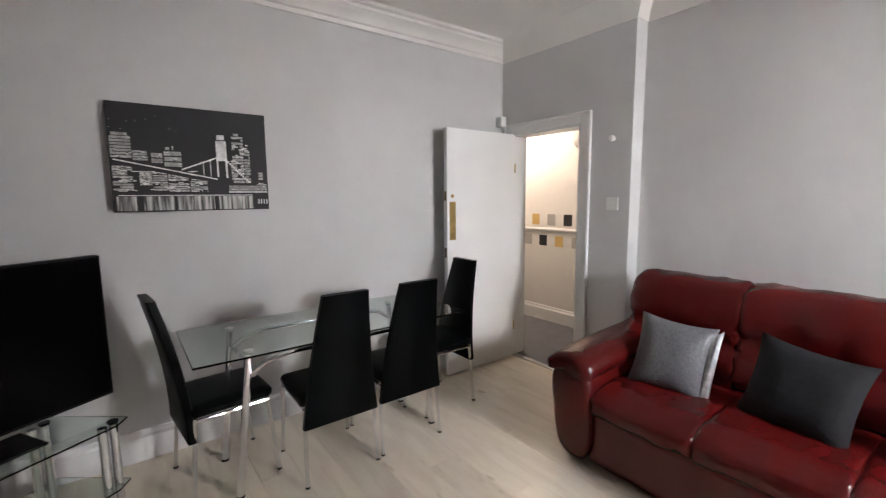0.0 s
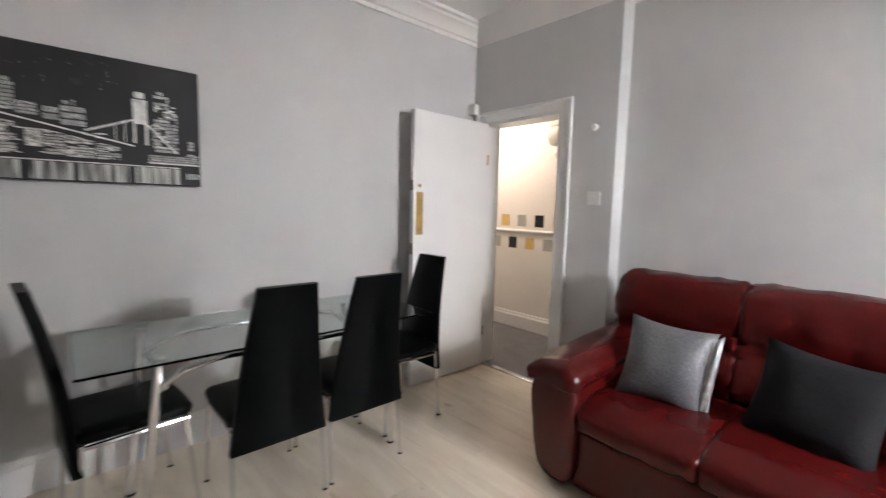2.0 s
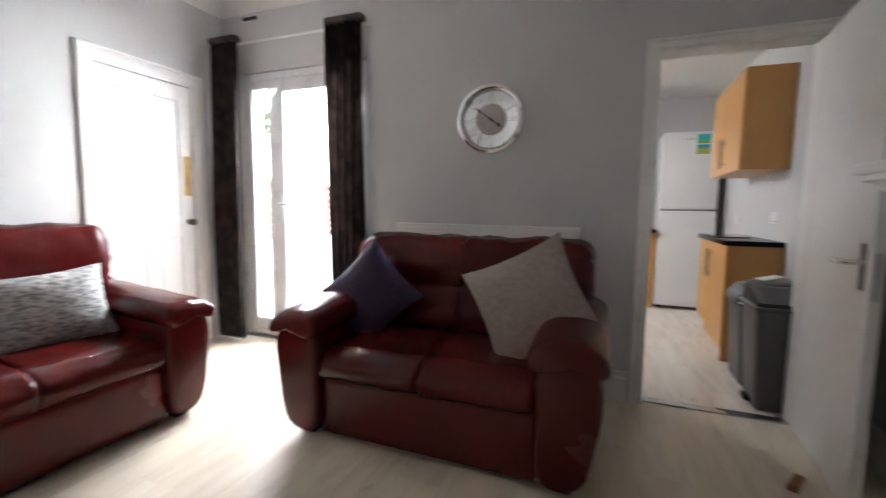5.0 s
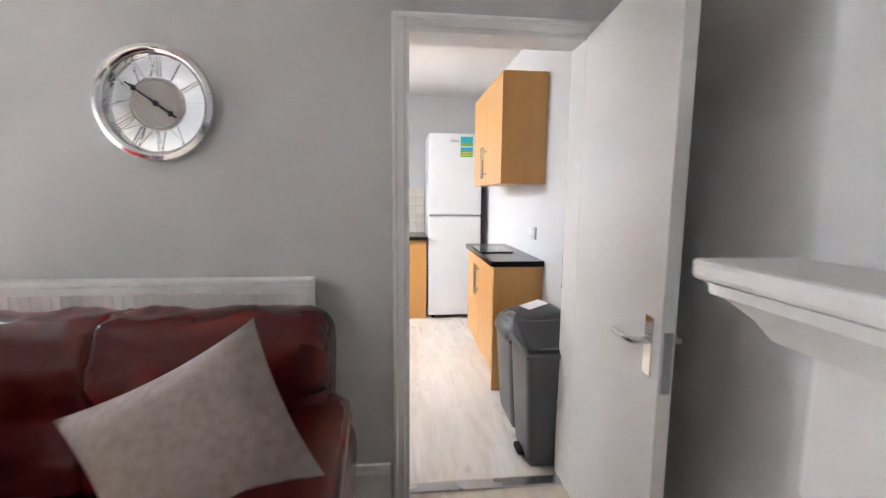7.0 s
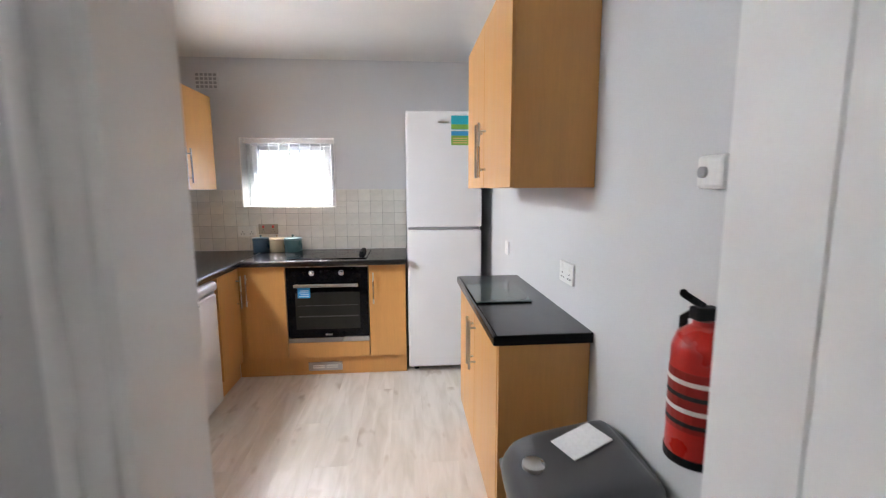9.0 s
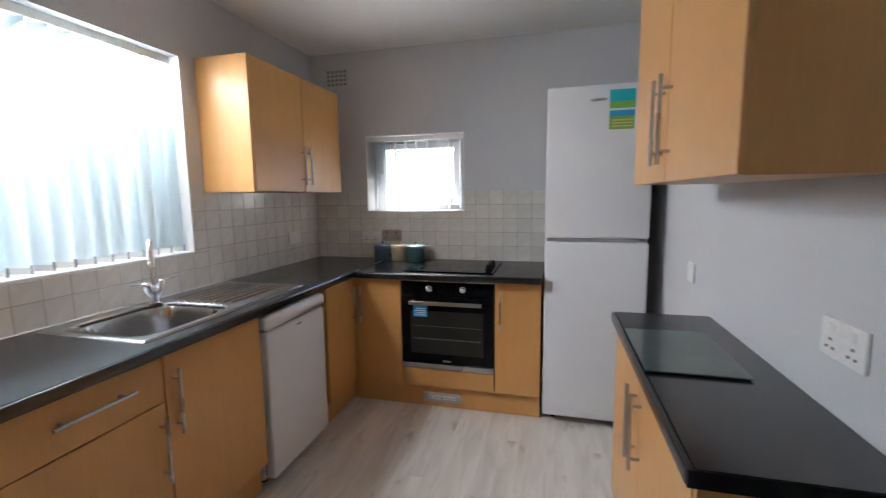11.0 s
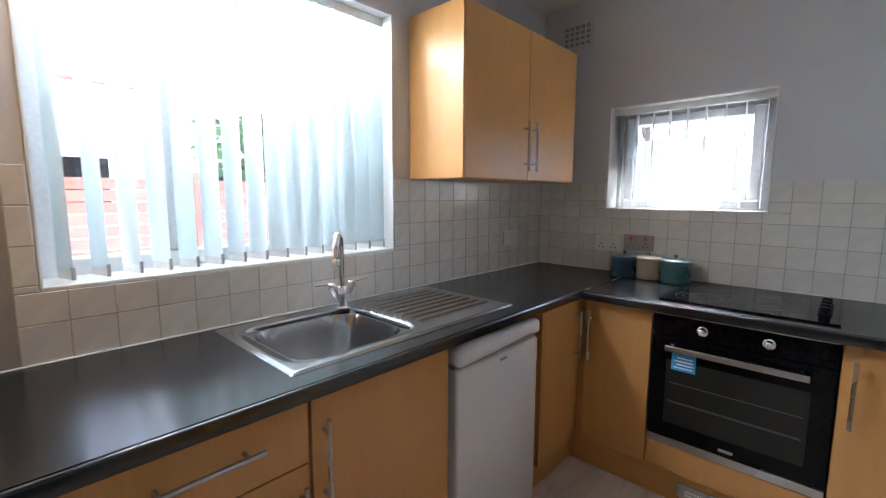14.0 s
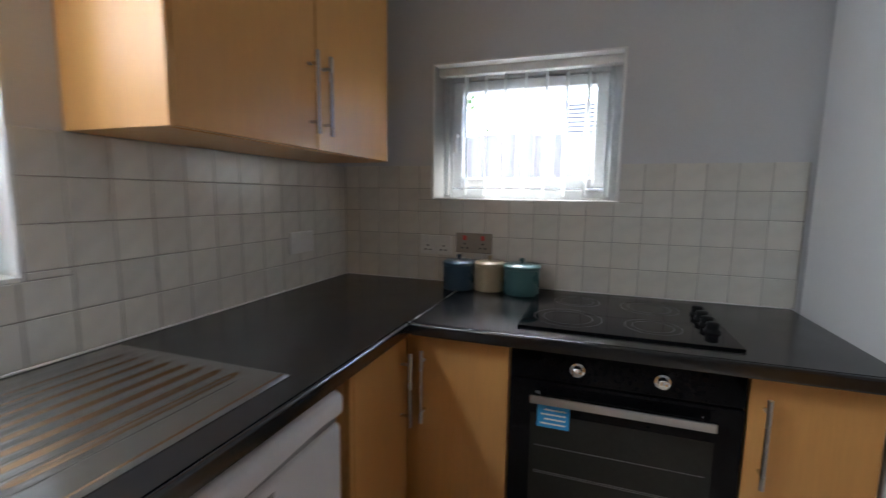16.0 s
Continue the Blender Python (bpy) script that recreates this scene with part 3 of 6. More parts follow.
def upvc(ob, name, x0, x1, z0, z1, ya=y0, yb=y1):
    return part(name, box(x0, x1, ya, yb, z0, z1, 0.008), M_UPVC, ob)


upvc(fd, "frame", 3.375, 3.43, 0.02, 2.156)
upvc(fd, "frame", 2.25, 2.305, 0.02, 2.156)
upvc(fd, "frame", 2.305, 3.375, 2.10, 2.156)
upvc(fd, "frame", 2.305, 3.375, 0.02, 0.07)
upvc(fd, "mullion", 3.10, 3.15, 0.07, 2.10)
leaf = upvc(fd, "door_leaf", 3.01, 3.095, 0.075, 2.095, y0 - 0.006, y1 + 0.012)
upvc(leaf, "stile", 2.31, 2.395, 0.075, 2.095, y0 - 0.006, y1 + 0.012)
upvc(leaf, "top_rail", 2.396, 3.009, 1.99, 2.095, y0 - 0.006, y1 + 0.012)
upvc(leaf, "bottom_rail", 2.396, 3.009, 0.075, 0.22, y0 - 0.006, y1 + 0.012)
part("handle", tube([(3.045, -0.668, 1.12), (3.045, -0.625, 1.12), (2.93, -0.62, 1.12)], 0.010, 8), M_WHITE, leaf, "white lever handle", True)
part("handle_plate", box(3.030, 3.060, -0.667, -0.655, 0.99, 1.2, 0.004), M_WHITE, leaf)
upvc(fd, "side_frame", 3.151, 3.175, 0.075, 2.095)
upvc(fd, "side_frame", 3.335, 3.374, 0.075, 2.095)
upvc(fd, "side_frame", 3.176, 3.334, 2.03, 2.095)
upvc(fd, "side_frame", 3.176, 3.334, 0.075, 0.17)
for a, b, lo, hi in ((2.396, 3.009, 0.221, 1.989), (3.176, 3.334, 0.171, 2.029)):
    g = part("pane", box(a, b, -0.722, -0.714, lo, hi), M_GLASS, fd)
    g.visible_shadow = False
solo("window_sill_garden", box(2.25, 3.43, -0.9, -0.66, 0.0, 0.02, 0.004), M_UPVC, "white plastic door sill", "sill", "structure")

kw = thing("window_2", (2.1, -2.05, 1.09), "large white plastic kitchen window", "window", kind="structure", turn=None)
X0, X1 = 2.06, 2.13
for a, b, lo, hi in ((-2.635, -2.575, 1.09, 2.095), (-1.515, -1.455, 1.09, 2.095), (-2.575, -1.515, 1.09, 1.15), (-2.575, -1.515, 2.035, 2.095), (-1.86, -1.79, 1.15, 2.035)):
    part("window_frame", box(X0, X1, a, b, lo, hi, 0.008), M_UPVC, kw)
for a, b in ((-2.575, -1.86), (-1.79, -1.515)):
    g = part("pane", box(2.09, 2.098, a, b, 1.15, 2.035), M_GLASS, kw)
    g.visible_shadow = False
for a, b, lo, hi in ((-2.634, -2.628, 1.101, 2.094), (-1.462, -1.456, 1.101, 2.094)):
    part("reveal_board", box(1.900, 2.06, a, b, lo, hi), M_WHITE, kw)
part("window_sill", box(1.899, 2.06, -2.634, -1.456, 1.088, 1.1, 0.003), M_PLASTICW, kw, "white tiled window sill")

sw = thing("window_3", (1.08, -4.05, 1.263), "small white plastic kitchen window", "window", kind="structure", turn=None)
for a, b, lo, hi in ((0.692, 0.742, 1.263, 1.837), (1.411, 1.461, 1.263, 1.837), (0.742, 1.411, 1.263, 1.313), (0.742, 1.411, 1.787, 1.837)):
    part("window_frame", box(a, b, -4.09, -4.02, lo, hi, 0.008), M_UPVC, sw)
for a, b, lo, hi in ((0.746, 0.796, 1.317, 1.783), (1.357, 1.407, 1.317, 1.783), (0.796, 1.357, 1.317, 1.362), (0.796, 1.357, 1.738, 1.783)):
    part("sash", box(a, b, -4.08, -4.005, lo, hi, 0.008), M_UPVC, sw)
g = part("pane", box(0.796, 1.357, -4.05, -4.042, 1.362, 1.738), M_GLASS, sw)
g.visible_shadow = False
part("handle", tube([(1.382, -4.005, 1.55), (1.382, -3.975, 1.55), (1.382, -3.97, 1.47)], 0.008, 8), M_WHITE, sw, smooth=True)
part("stay", box(0.72, 0.83, -3.99, -3.975, 1.268, 1.276, 0.002), M_STEEL, sw, "metal window stay")
for a, b, lo, hi in ((0.693, 0.699, 1.269, 1.836), (1.454, 1.460, 1.269, 1.836), (0.7, 1.453, 1.830, 1.836)):
    part("reveal_board", box(a, b, -4.02, -3.885, lo, hi), M_WHITE, sw)
part("window_sill", box(0.693, 1.460, -4.02, -3.892, 1.255, 1.268, 0.003), M_PLASTICW, sw)


# ---- fireplace ----
cb = solo("wall_chimney", box(WX, -0.20, 0.62, 2.2, 0, CZ), M_WALL, "grey chimney breast", "wall", "structure")
fp = thing("fireplace", (-0.2, 1.41, 0), "white painted carved fireplace surround with mantel shelf", "fireplace", turn=None)
part("mantel_shelf", box(-0.197, -0.02, 0.60, 2.22, 1.205, 1.236, 0.008), M_WHITE, fp)
part("mantel_moulding", sweep([(0, 0), (0.03, 0), (0.045, 0.025), (0.07, 0.05), (0.085, 0.055), (0.085, 0.07), (0, 0.07)],
     [(-0.197, 0.72, 1.134, 0, -1), (-0.11, 0.72, 1.134, 1, -1), (-0.11, 2.10, 1.134, 1, 1), (-0.197, 2.10, 1.134, 0, 1)]), M_WHITE, fp)
part("frieze", box(-0.197, -0.11, 0.72, 2.10, 0.93, 1.133, 0.006), M_WHITE, fp)
for ya in (0.72, 1.92):
    lg = part("pilaster", box(-0.197, -0.115, ya, ya + 0.18, 0.12, 0.929, 0.006), M_WHITE, fp)
    for k in range(3):
        part("flute", box(-0.116, -0.104, ya + 0.03 + k * 0.045, ya + 0.055 + k * 0.045, 0.2, 0.80, 0.005), M_WHITE, lg)
    part("capital", lathe([(0.0, -0.02), (0.035, -0.016), (0.045, 0.0)], (-0.112, ya + 0.09, 1.02), 16, "x"), M_WHITE, lg, smooth=True)
    part("plinth_block", box(-0.197, -0.095, ya - 0.01, ya + 0.19, 0.004, 0.119, 0.006), M_WHITE, lg)
part("fireback", box(-0.197, -0.17, 0.901, 1.919, 0.004, 0.929), M_BLACKPAINT, fp)


# ---- kitchen ----
def bar_handle(ob, p, q, out, r=0.006, label="brushed steel bar handle"):
    """A bar from p to q on two posts that stand off along out."""
    p, q, o = Vector(p), Vector(q), Vector(out)
    d = (q - p).normalized()
    h = part("handle", tube([p + o, q + o], r, 8), M_STEEL, ob, label, True)
    for c in (p + d * 0.035, q - d * 0.035):
        part("post", tube([c, c + o], r * 0.8, 8), M_STEEL, h)
    return h


def base_unit(name, label, x0, x1, y0, y1, z0=0.15, z1=0.86):
    ob = thing(name, ((x0 + x1) / 2, (y0 + y1) / 2, z0), label, "cabinet", "fitted kitchen units", turn=None)
    part("carcass", box(x0, x1, y0, y1, z0, z1), M_BEECH, ob)
    return ob


FX, DX = 1.334, 1.314   # carcass and door faces of the east run
u = base_unit("drawer_unit", "beech kitchen base unit with a drawer over a door", FX, 1.90, -1.866, -1.345)
part("filler", box(DX, FX - 0.001, -1.400, -1.346, 0.15, 0.858, 0.002), M_BEECH, u)
dr = part("drawer_front", box(DX, FX - 0.001, -1.862, -1.404, 0.697, 0.858, 0.002), M_BEECH, u)
bar_handle(dr, (DX, -1.51, 0.787), (DX, -1.745, 0.787), (-0.03, 0, 0))
d = part("door", box(DX, FX - 0.001, -1.862, -1.404, 0.152, 0.693, 0.002), M_BEECH, u)
bar_handle(d, (DX, -1.835, 0.655), (DX, -1.835, 0.42), (-0.03, 0, 0))
u = base_unit("sink_unit", "beech kitchen base unit under the sink", FX, 1.90, -2.36, -1.868)
bpy.data.objects.remove(u.children[0])
part("carcass", box(FX, 1.90, -2.36, -1.868, 0.15, 0.70), M_BEECH, u)
d = part("door", box(DX, FX - 0.001, -2.358, -1.87, 0.152, 0.858, 0.002), M_BEECH, u)
bar_handle(d, (DX, -1.90, 0.80), (DX, -1.90, 0.565), (-0.03, 0, 0))
u = base_unit("corner_unit", "beech kitchen corner base unit", FX, 1.90, KS + 0.004, -2.945)
part("end_panel", box(DX, FX - 0.001, -2.965, -2.946, 0.15, 0.86, 0.001), M_BEECH, u)
d = part("door", box(DX, FX - 0.001, -3.285, -2.967, 0.152, 0.858, 0.002), M_BEECH, u)
bar_handle(d, (DX, -3.245, 0.80), (DX, -3.245, 0.565), (-0.03, 0, 0))
FYS, DYS = -3.330, -3.310
u = base_unit("narrow_unit", "beech base unit beside the oven", 0.992, 1.330, KS + 0.004, FYS)
d = part("door", box(0.994, 1.290, FYS + 0.001, DYS, 0.152, 0.858, 0.002), M_BEECH, u)
bar_handle(d, (1.262, DYS, 0.80), (1.262, DYS, 0.565), (0, 0.03, 0))
u = base_unit("end_unit", "beech base unit between oven and fridge", 0.112, 0.388, KS + 0.004, FYS)
d = part("door", box(0.114, 0.386, FYS + 0.001, DYS, 0.152, 0.858, 0.002), M_BEECH, u)
bar_handle(d, (0.352, DYS, 0.80), (0.352, DYS, 0.565), (0, 0.03, 0))
u = base_unit("oven_housing", "beech housing with a panel under the oven", 0.39, 0.99, KS + 0.004, FYS - 0.53)
part("panel", box(0.392, 0.988, FYS - 0.529, DYS, 0.152, 0.268, 0.002), M_BEECH, u)
pl = solo("plinth_south", box(0.112, 1.36, -3.375, -3.345, 0.004, 0.148, 0.001), M_BEECH, "beech kitchen plinth", "plinth", "structure")
solo("plinth_east", box(1.362, 1.39, -2.366, -1.345, 0.004, 0.148, 0.001), M_BEECH, "beech kitchen plinth", "plinth", "structure")
solo("plinth_corner", box(1.362, 1.39, -3.344, -2.946, 0.004, 0.148, 0.001), M_BEECH, "beech kitchen plinth", "plinth", "structure")
vt = thing("plinth_vent", (0.73, -3.34, 0.07), "small steel grille in the kitchen plinth", "vent", turn=None)
part("vent_plate", box(0.605, 0.86, -3.3445, -3.338, 0.035, 0.105, 0.003), M_STEEL, vt)
for k in range(2):
    for j in range(2):
        part("slot", box(0.64 + k * 0.1, 0.725 + k * 0.1, -3.3378, -3.335, 0.055 + j * 0.016, 0.064 + j * 0.016, 0.001), M_PLASTICW, vt)

# tall unit
tu = thing("tall_unit", (1.6, -1.03, 0), "tall beech larder unit with two doors", "cabinet", "fitted kitchen units", turn=None)
part("carcass", box(FX, 1.90, -1.342, -0.742, 0.15, 2.115), M_BEECH, tu)
part("plinth", box(1.37, 1.39, -1.34, -0.744, 0.004, 0.149), M_BEECH, tu)
d = part("door", box(DX, FX - 0.001, -1.340, -0.744, 0.857, 2.113, 0.002), M_BEECH, tu)
bar_handle(d, (DX, -1.30, 1.11), (DX, -1.30, 0.885), (-0.03, 0, 0))
d = part("door", box(DX, FX - 0.001, -1.340, -0.744, 0.152, 0.852, 0.002), M_BEECH, tu)
bar_handle(d, (DX, -1.30, 0.80), (DX, -1.30, 0.57), (-0.03, 0, 0))


wt = thing("worktop", (1.6, -2.6, 0.862), "black speckled laminate kitchen worktop", "worktop", turn=None)
# the slab leaves a hole for the bowl
for x0, x1, y0, y1 in ((1.298, 1.903, -1.90, -1.345), (1.298, 1.42, -2.312, -1.90), (1.80, 1.903, -2.312, -1.90), (1.298, 1.903, KS + 0.003, -2.312)):
    part("slab", box(x0, x1, y0, y1, 0.862, 0.9), M_WORKTOP, wt)
part("front_edge", box(1.283, 1.298, -3.238, -1.345, 0.862, 0.9, 0.010, seg=4), M_WORKTOP, wt, "rounded black front edge", True)
part("slab", box(0.108, 1.298, KS + 0.003, -3.253, 0.862, 0.9), M_WORKTOP, wt)
part("front_edge", box(0.108, 1.283, -3.253, -3.238, 0.862, 0.9, 0.010, seg=4), M_WORKTOP, wt, "rounded black front edge", True)
part("joint_strip", box(1.283, 1.288, -3.86, -3.238, 0.8995, 0.9025, 0.001), M_STEEL, wt, "thin metal joint strip")
part("sealant", box(1.893, 1.904, -3.88, -1.346, 0.9, 0.905, 0.002), M_PLASTICW, wt)
part("sealant", box(0.11, 1.89, KS + 0.001, KS + 0.010, 0.9, 0.905, 0.002), M_PLASTICW, wt)

# opposite counter
cu = thing("side_unit", (-0.38, -2.06, 0), "beech base unit along the white wall", "cabinet", "fitted kitchen units", turn=None)
part("carcass", box(-0.545, -0.23, -2.575, -1.575, 0.15, 0.86), M_BEECH, cu)
part("end_panel", box(-0.545, -0.212, -1.574, -1.556, 0.004, 0.86, 0.001), M_BEECH, cu)
part("plinth", box(-0.30, -0.282, -2.575, -1.575, 0.004, 0.149), M_BEECH, cu)
for ya, yb, hy in ((-2.073, -1.577, -2.04), (-2.573, -2.077, -2.11)):
    d = part("door", box(-0.229, -0.210, ya, yb, 0.152, 0.858, 0.002), M_BEECH, cu)
    bar_handle(d, (-0.210, hy, 0.80), (-0.210, hy, 0.565), (0.03, 0, 0))
ct = thing("side_worktop", (-0.37, -2.06, 0.862), "black laminate worktop on the side unit", "worktop", turn=None)
part("slab", box(-0.547, -0.203, -2.59, -1.540, 0.862, 0.9), M_WORKTOP, ct)
part("front_edge", box(-0.203, -0.188, -2.59, -1.540, 0.862, 0.9, 0.010, seg=4), M_WORKTOP, ct, "rounded black front edge", True)
part("end_strip", box(-0.547, -0.190, -1.540, -1.536, 0.864, 0.8985, 0.001), M_BLACKPLASTIC, ct, "matt black end strip")
gb = solo("glass_chopping_board", box(-0.455, -0.2, -2.34, -1.96, 0.904, 0.909, 0.002), material("smoked_glass", (0.10, 0.13, 0.125), 0.08), "dark tinted glass worktop saver", "chopping board")
f = part("foot", box(-0.42, -0.24, -2.3, -2.0, 0.9003, 0.9038), M_BLACKPLASTIC)
f.parent = gb

# wall units
w1 = thing("wall_unit", (1.75, -3.2, 1.41), "beech wall cabinet with two doors", "wall cabinet", "fitted kitchen units", turn=None)
part("carcass", box(1.605, 1.903, -3.70, -2.75, 1.411, 2.115, 0.001), M_BEECH, w1)
part("side_panel", box(1.5845, 1.903, -2.749, -2.735, 1.411, 2.115, 0.001), M_BEECH, w1)
for ya, yb, hy in ((-3.222, -2.751, -3.19), (-3.698, -3.226, -3.258)):
    d = part("door", box(1.584, 1.604, ya, yb, 1.413, 2.113, 0.002), M_BEECH, w1)
    bar_handle(d, (1.584, hy, 1.69), (1.584, hy, 1.455), (-0.03, 0, 0))
w2 = thing("wall_unit", (-0.4, -2.05, 1.41), "beech wall cabinet above the side worktop", "wall cabinet", "fitted kitchen units", turn=None)
part("carcass", box(-0.548, -0.270, -2.56, -1.599, 1.409, 2.116, 0.001), M_BEECH, w2)
part("side_panel", box(-0.548, -0.262, -1.598, -1.582, 1.407, 2.117, 0.001), M_BEECH, w2)
for ya, yb, hy in ((-2.078, -1.584, -2.04), (-2.56, -2.082, -2.12)):
    d = part("door", box(-0.269, -0.249, ya, yb, 1.409, 2.115, 0.002), M_BEECH, w2)
    bar_handle(d, (-0.249, hy, 1.69), (-0.249, hy, 1.455), (0.03, 0, 0))

# fridge freezer
ff = thing("fridge_freezer", (-0.185, -3.58, 0), "tall white fridge freezer with energy labels", "fridge freezer", turn=None)
part("cabinet", box(-0.46, 0.095, -3.86, -3.362, 0.03, 1.965, 0.012), M_APPLIANCE, ff)
part("gasket", box(-0.45, 0.085, -3.361, -3.353, 0.05, 1.95), M_GASKET, ff)
dl = part("lower_door", box(-0.46, 0.095, -3.352, -3.30, 0.05, 1.108, 0.014, seg=3), M_APPLIANCE, ff, smooth=True)
du = part("upper_door", box(-0.46, 0.095, -3.352, -3.30, 1.128, 1.962, 0.014, seg=3), M_APPLIANCE, ff, smooth=True)
part("grip", box(-0.40, 0.03, -3.345, -3.305, 1.1085, 1.1275, 0.003), M_GASKET, ff, "grey recessed door grip")
part("energy_label", box(-0.36, -0.232, -3.2995, -3.298, 1.832, 1.93, 0.001), M_CYAN, du, "teal and green energy label")
part("energy_label", box(-0.36, -0.232, -3.2995, -3.298, 1.722, 1.822, 0.001), M_GREEN, du, "blue and green energy label")
part("label_band", box(-0.36, -0.232, -3.2978, -3.297, 1.79, 1.82), M_BLUE, du)
part("label_band", box(-0.36, -0.232, -3.2978, -3.297, 1.835, 1.868), M_GREEN, du)
for k in range(3):
    part("label_line", box(-0.35, -0.245, -3.2969, -3.2965, 1.735 + k * 0.016, 1.742 + k * 0.016), M_YELLOW, du)
part("badge", box(-0.215, -0.135, -3.2995, -3.297, 1.876, 1.89, 0.001), M_STEEL, du)
for xx in (-0.4, 0.035):
    for yy in (-3.8, -3.4):
        part("foot", lathe([(0.02, 0.001), (0.02, 0.032)], (xx, yy, 0), 12), M_BLACKPLASTIC, ff)

# undercounter fridge
uf = thing("under_counter_fridge", (1.6, -2.65, 0), "white under-counter fridge beneath the worktop", "fridge", turn=None)
part("cabinet", box(1.36, 1.86, -2.89, -2.385, 0.03, 0.825, 0.01), M_APPLIANCE, uf)
part("top", box(1.354, 1.86, -2.893, -2.382, 0.8255, 0.845, 0.008), M_APPLIANCE, uf)
part("gasket", box(1.350, 1.3595, -2.88, -2.395, 0.06, 0.81), M_GASKET, uf)
dd = part("door", box(1.30, 1.3495, -2.89, -2.385, 0.05, 0.765, 0.012, seg=3), M_APPLIANCE, uf, smooth=True)


def grip_wave(p, hh):
    if p.z < 0:
        p.z += 0.022 * (0.5 - 0.5 * p.y / hh.y) * max(0.0, 1 - abs(p.y / hh.y) ** 8)
    return p


part("door_grip", soft_box(1.286, 1.352, -2.892, -2.383, 0.772, 0.846, 0.026, 0.004, 14, 0, 0, grip_wave), M_APPLIANCE, dd, "rounded white door grip", True)
# grey strip puts the shade under the grip into colour
part("grip_shadow_gap", box(1.312, 1.349, -2.885, -2.39, 0.7655, 0.785), M_GASKET, dd, "grey strip for the shade under the grip")
part("badge", box(1.2985, 1.2998, -2.665, -2.625, 0.735, 0.745), M_GASKET, dd)
for xx in (1.40, 1.80):
    for yy in (-2.85, -2.43):
        part("foot", lathe([(0.018, 0.001), (0.018, 0.032)], (xx, yy, 0), 12), M_BLACKPLASTIC, uf)

# oven
M_RACK = material("rack_steel", (0.10, 0.10, 0.095), 0.4)
ov = thing("oven", (0.69, -3.4, 0.27), "black glass built-in oven with steel trim", "oven", turn=None)
part("body", box(0.40, 0.98, -3.84, -3.331, 0.275, 0.855), M_BLACKPLASTIC, ov)
part("control_panel", box(0.393, 0.987, -3.33, -3.307, 0.757, 0.842, 0.002), M_OVENGLASS, ov)
part("top_trim", box(0.393, 0.987, -3.33, -3.304, 0.843, 0.858, 0.002), M_STEEL, ov, "brushed steel trim")
for xk in (0.80, 0.585):
    k = part("knob", lathe([(0.020, 0), (0.020, 0.006), (0.015, 0.008), (0.014, 0.026), (0.011, 0.029), (0.0, 0.031)], (xk, -3.307, 0.80), 20, "y"), M_CHROME, ov, "chrome oven knob", True)
od = part("door", box(0.393, 0.987, -3.33, -3.305, 0.312, 0.753, 0.003), M_OVENGLASS, ov)
part("door_window", box(0.455, 0.925, -3.3049, -3.3035, 0.375, 0.655, 0.0005), M_OVENIN, od, "dark oven window")
for zz in (0.47, 0.475, 0.555):
    part("rack_line", box(0.47, 0.91, -3.3034, -3.3028, zz, zz + 0.002), M_RACK, od)
hb = part("handle", box(0.46, 0.925, -3.278, -3.262, 0.700, 0.726, 0.004), M_STEEL, od, "flat brushed steel handle")
for xx in (0.475, 0.90):
    part("post", box(xx, xx + 0.012, -3.3048, -3.2785, 0.704, 0.722, 0.001), M_STEEL, hb)
part("bottom_trim", box(0.393, 0.987, -3.33, -3.304, 0.273, 0.308, 0.002), M_STEEL, ov, "brushed steel trim")
part("sticker", box(0.815, 0.905, -3.3045, -3.3025, 0.615, 0.692, 0.0005), M_BLUE, od, "blue energy sticker")
for k in range(4):
    part("sticker_line", box(0.825, 0.895 - 0.01 * (k % 2), -3.3024, -3.302, 0.625 + k * 0.014, 0.630 + k * 0.014), M_PLASTICW, od)
part("badge", box(0.665, 0.715, -3.3049, -3.304, 0.325, 0.337), M_STEEL, od)

# hob
hob = thing("hob", (0.685, -3.55, 0.9), "black ceramic hob with four knobs", "hob", turn=None)
part("hob_glass", box(0.40, 0.975, -3.80, -3.318, 0.9005, 0.908, 0.002), M_OVENGLASS, hob)
M_RING = material("hob_ring_print", (0.10, 0.10, 0.10), 0.3)
for cx_, cy_, rr in ((0.84, -3.45, 0.10), (0.82, -3.68, 0.075), (0.60, -3.44, 0.075), (0.585, -3.67, 0.09)):
    bm = bmesh.new()
    for r2 in (rr, rr * 0.72):
        pr = [(r2, 0.9082), (r2 + 0.0025, 0.9082), (r2 + 0.0025, 0.9085), (r2, 0.9085)]
        ringv = []
        for q in range(40):
            a = 2 * math.pi * q / 40
            ringv.append([bm.verts.new((cx_ + p_[0] * math.cos(a), cy_ + p_[0] * math.sin(a), p_[1])) for p_ in pr])
        for q in range(40):
            A_, B_ = ringv[q], ringv[(q + 1) % 40]
            for s in range(4):
                bm.faces.new((A_[s], A_[(s + 1) % 4], B_[(s + 1) % 4], B_[s]))
    part("cooking_zone", bm, M_RING, hob)
for k in range(4):
    part("knob", lathe([(0.022, 0.908), (0.021, 0.914), (0.017, 0.918), (0.017, 0.934), (0.012, 0.937), (0, 0.937)], (0.447, -3.45 - k * 0.065, 0), 16), M_BLACKPLASTIC, hob, "black hob knob", True)


# sink
sk = thing("sink", (1.62, -2.33, 0.9), "stainless steel sink with drainer", "sink", turn=None)


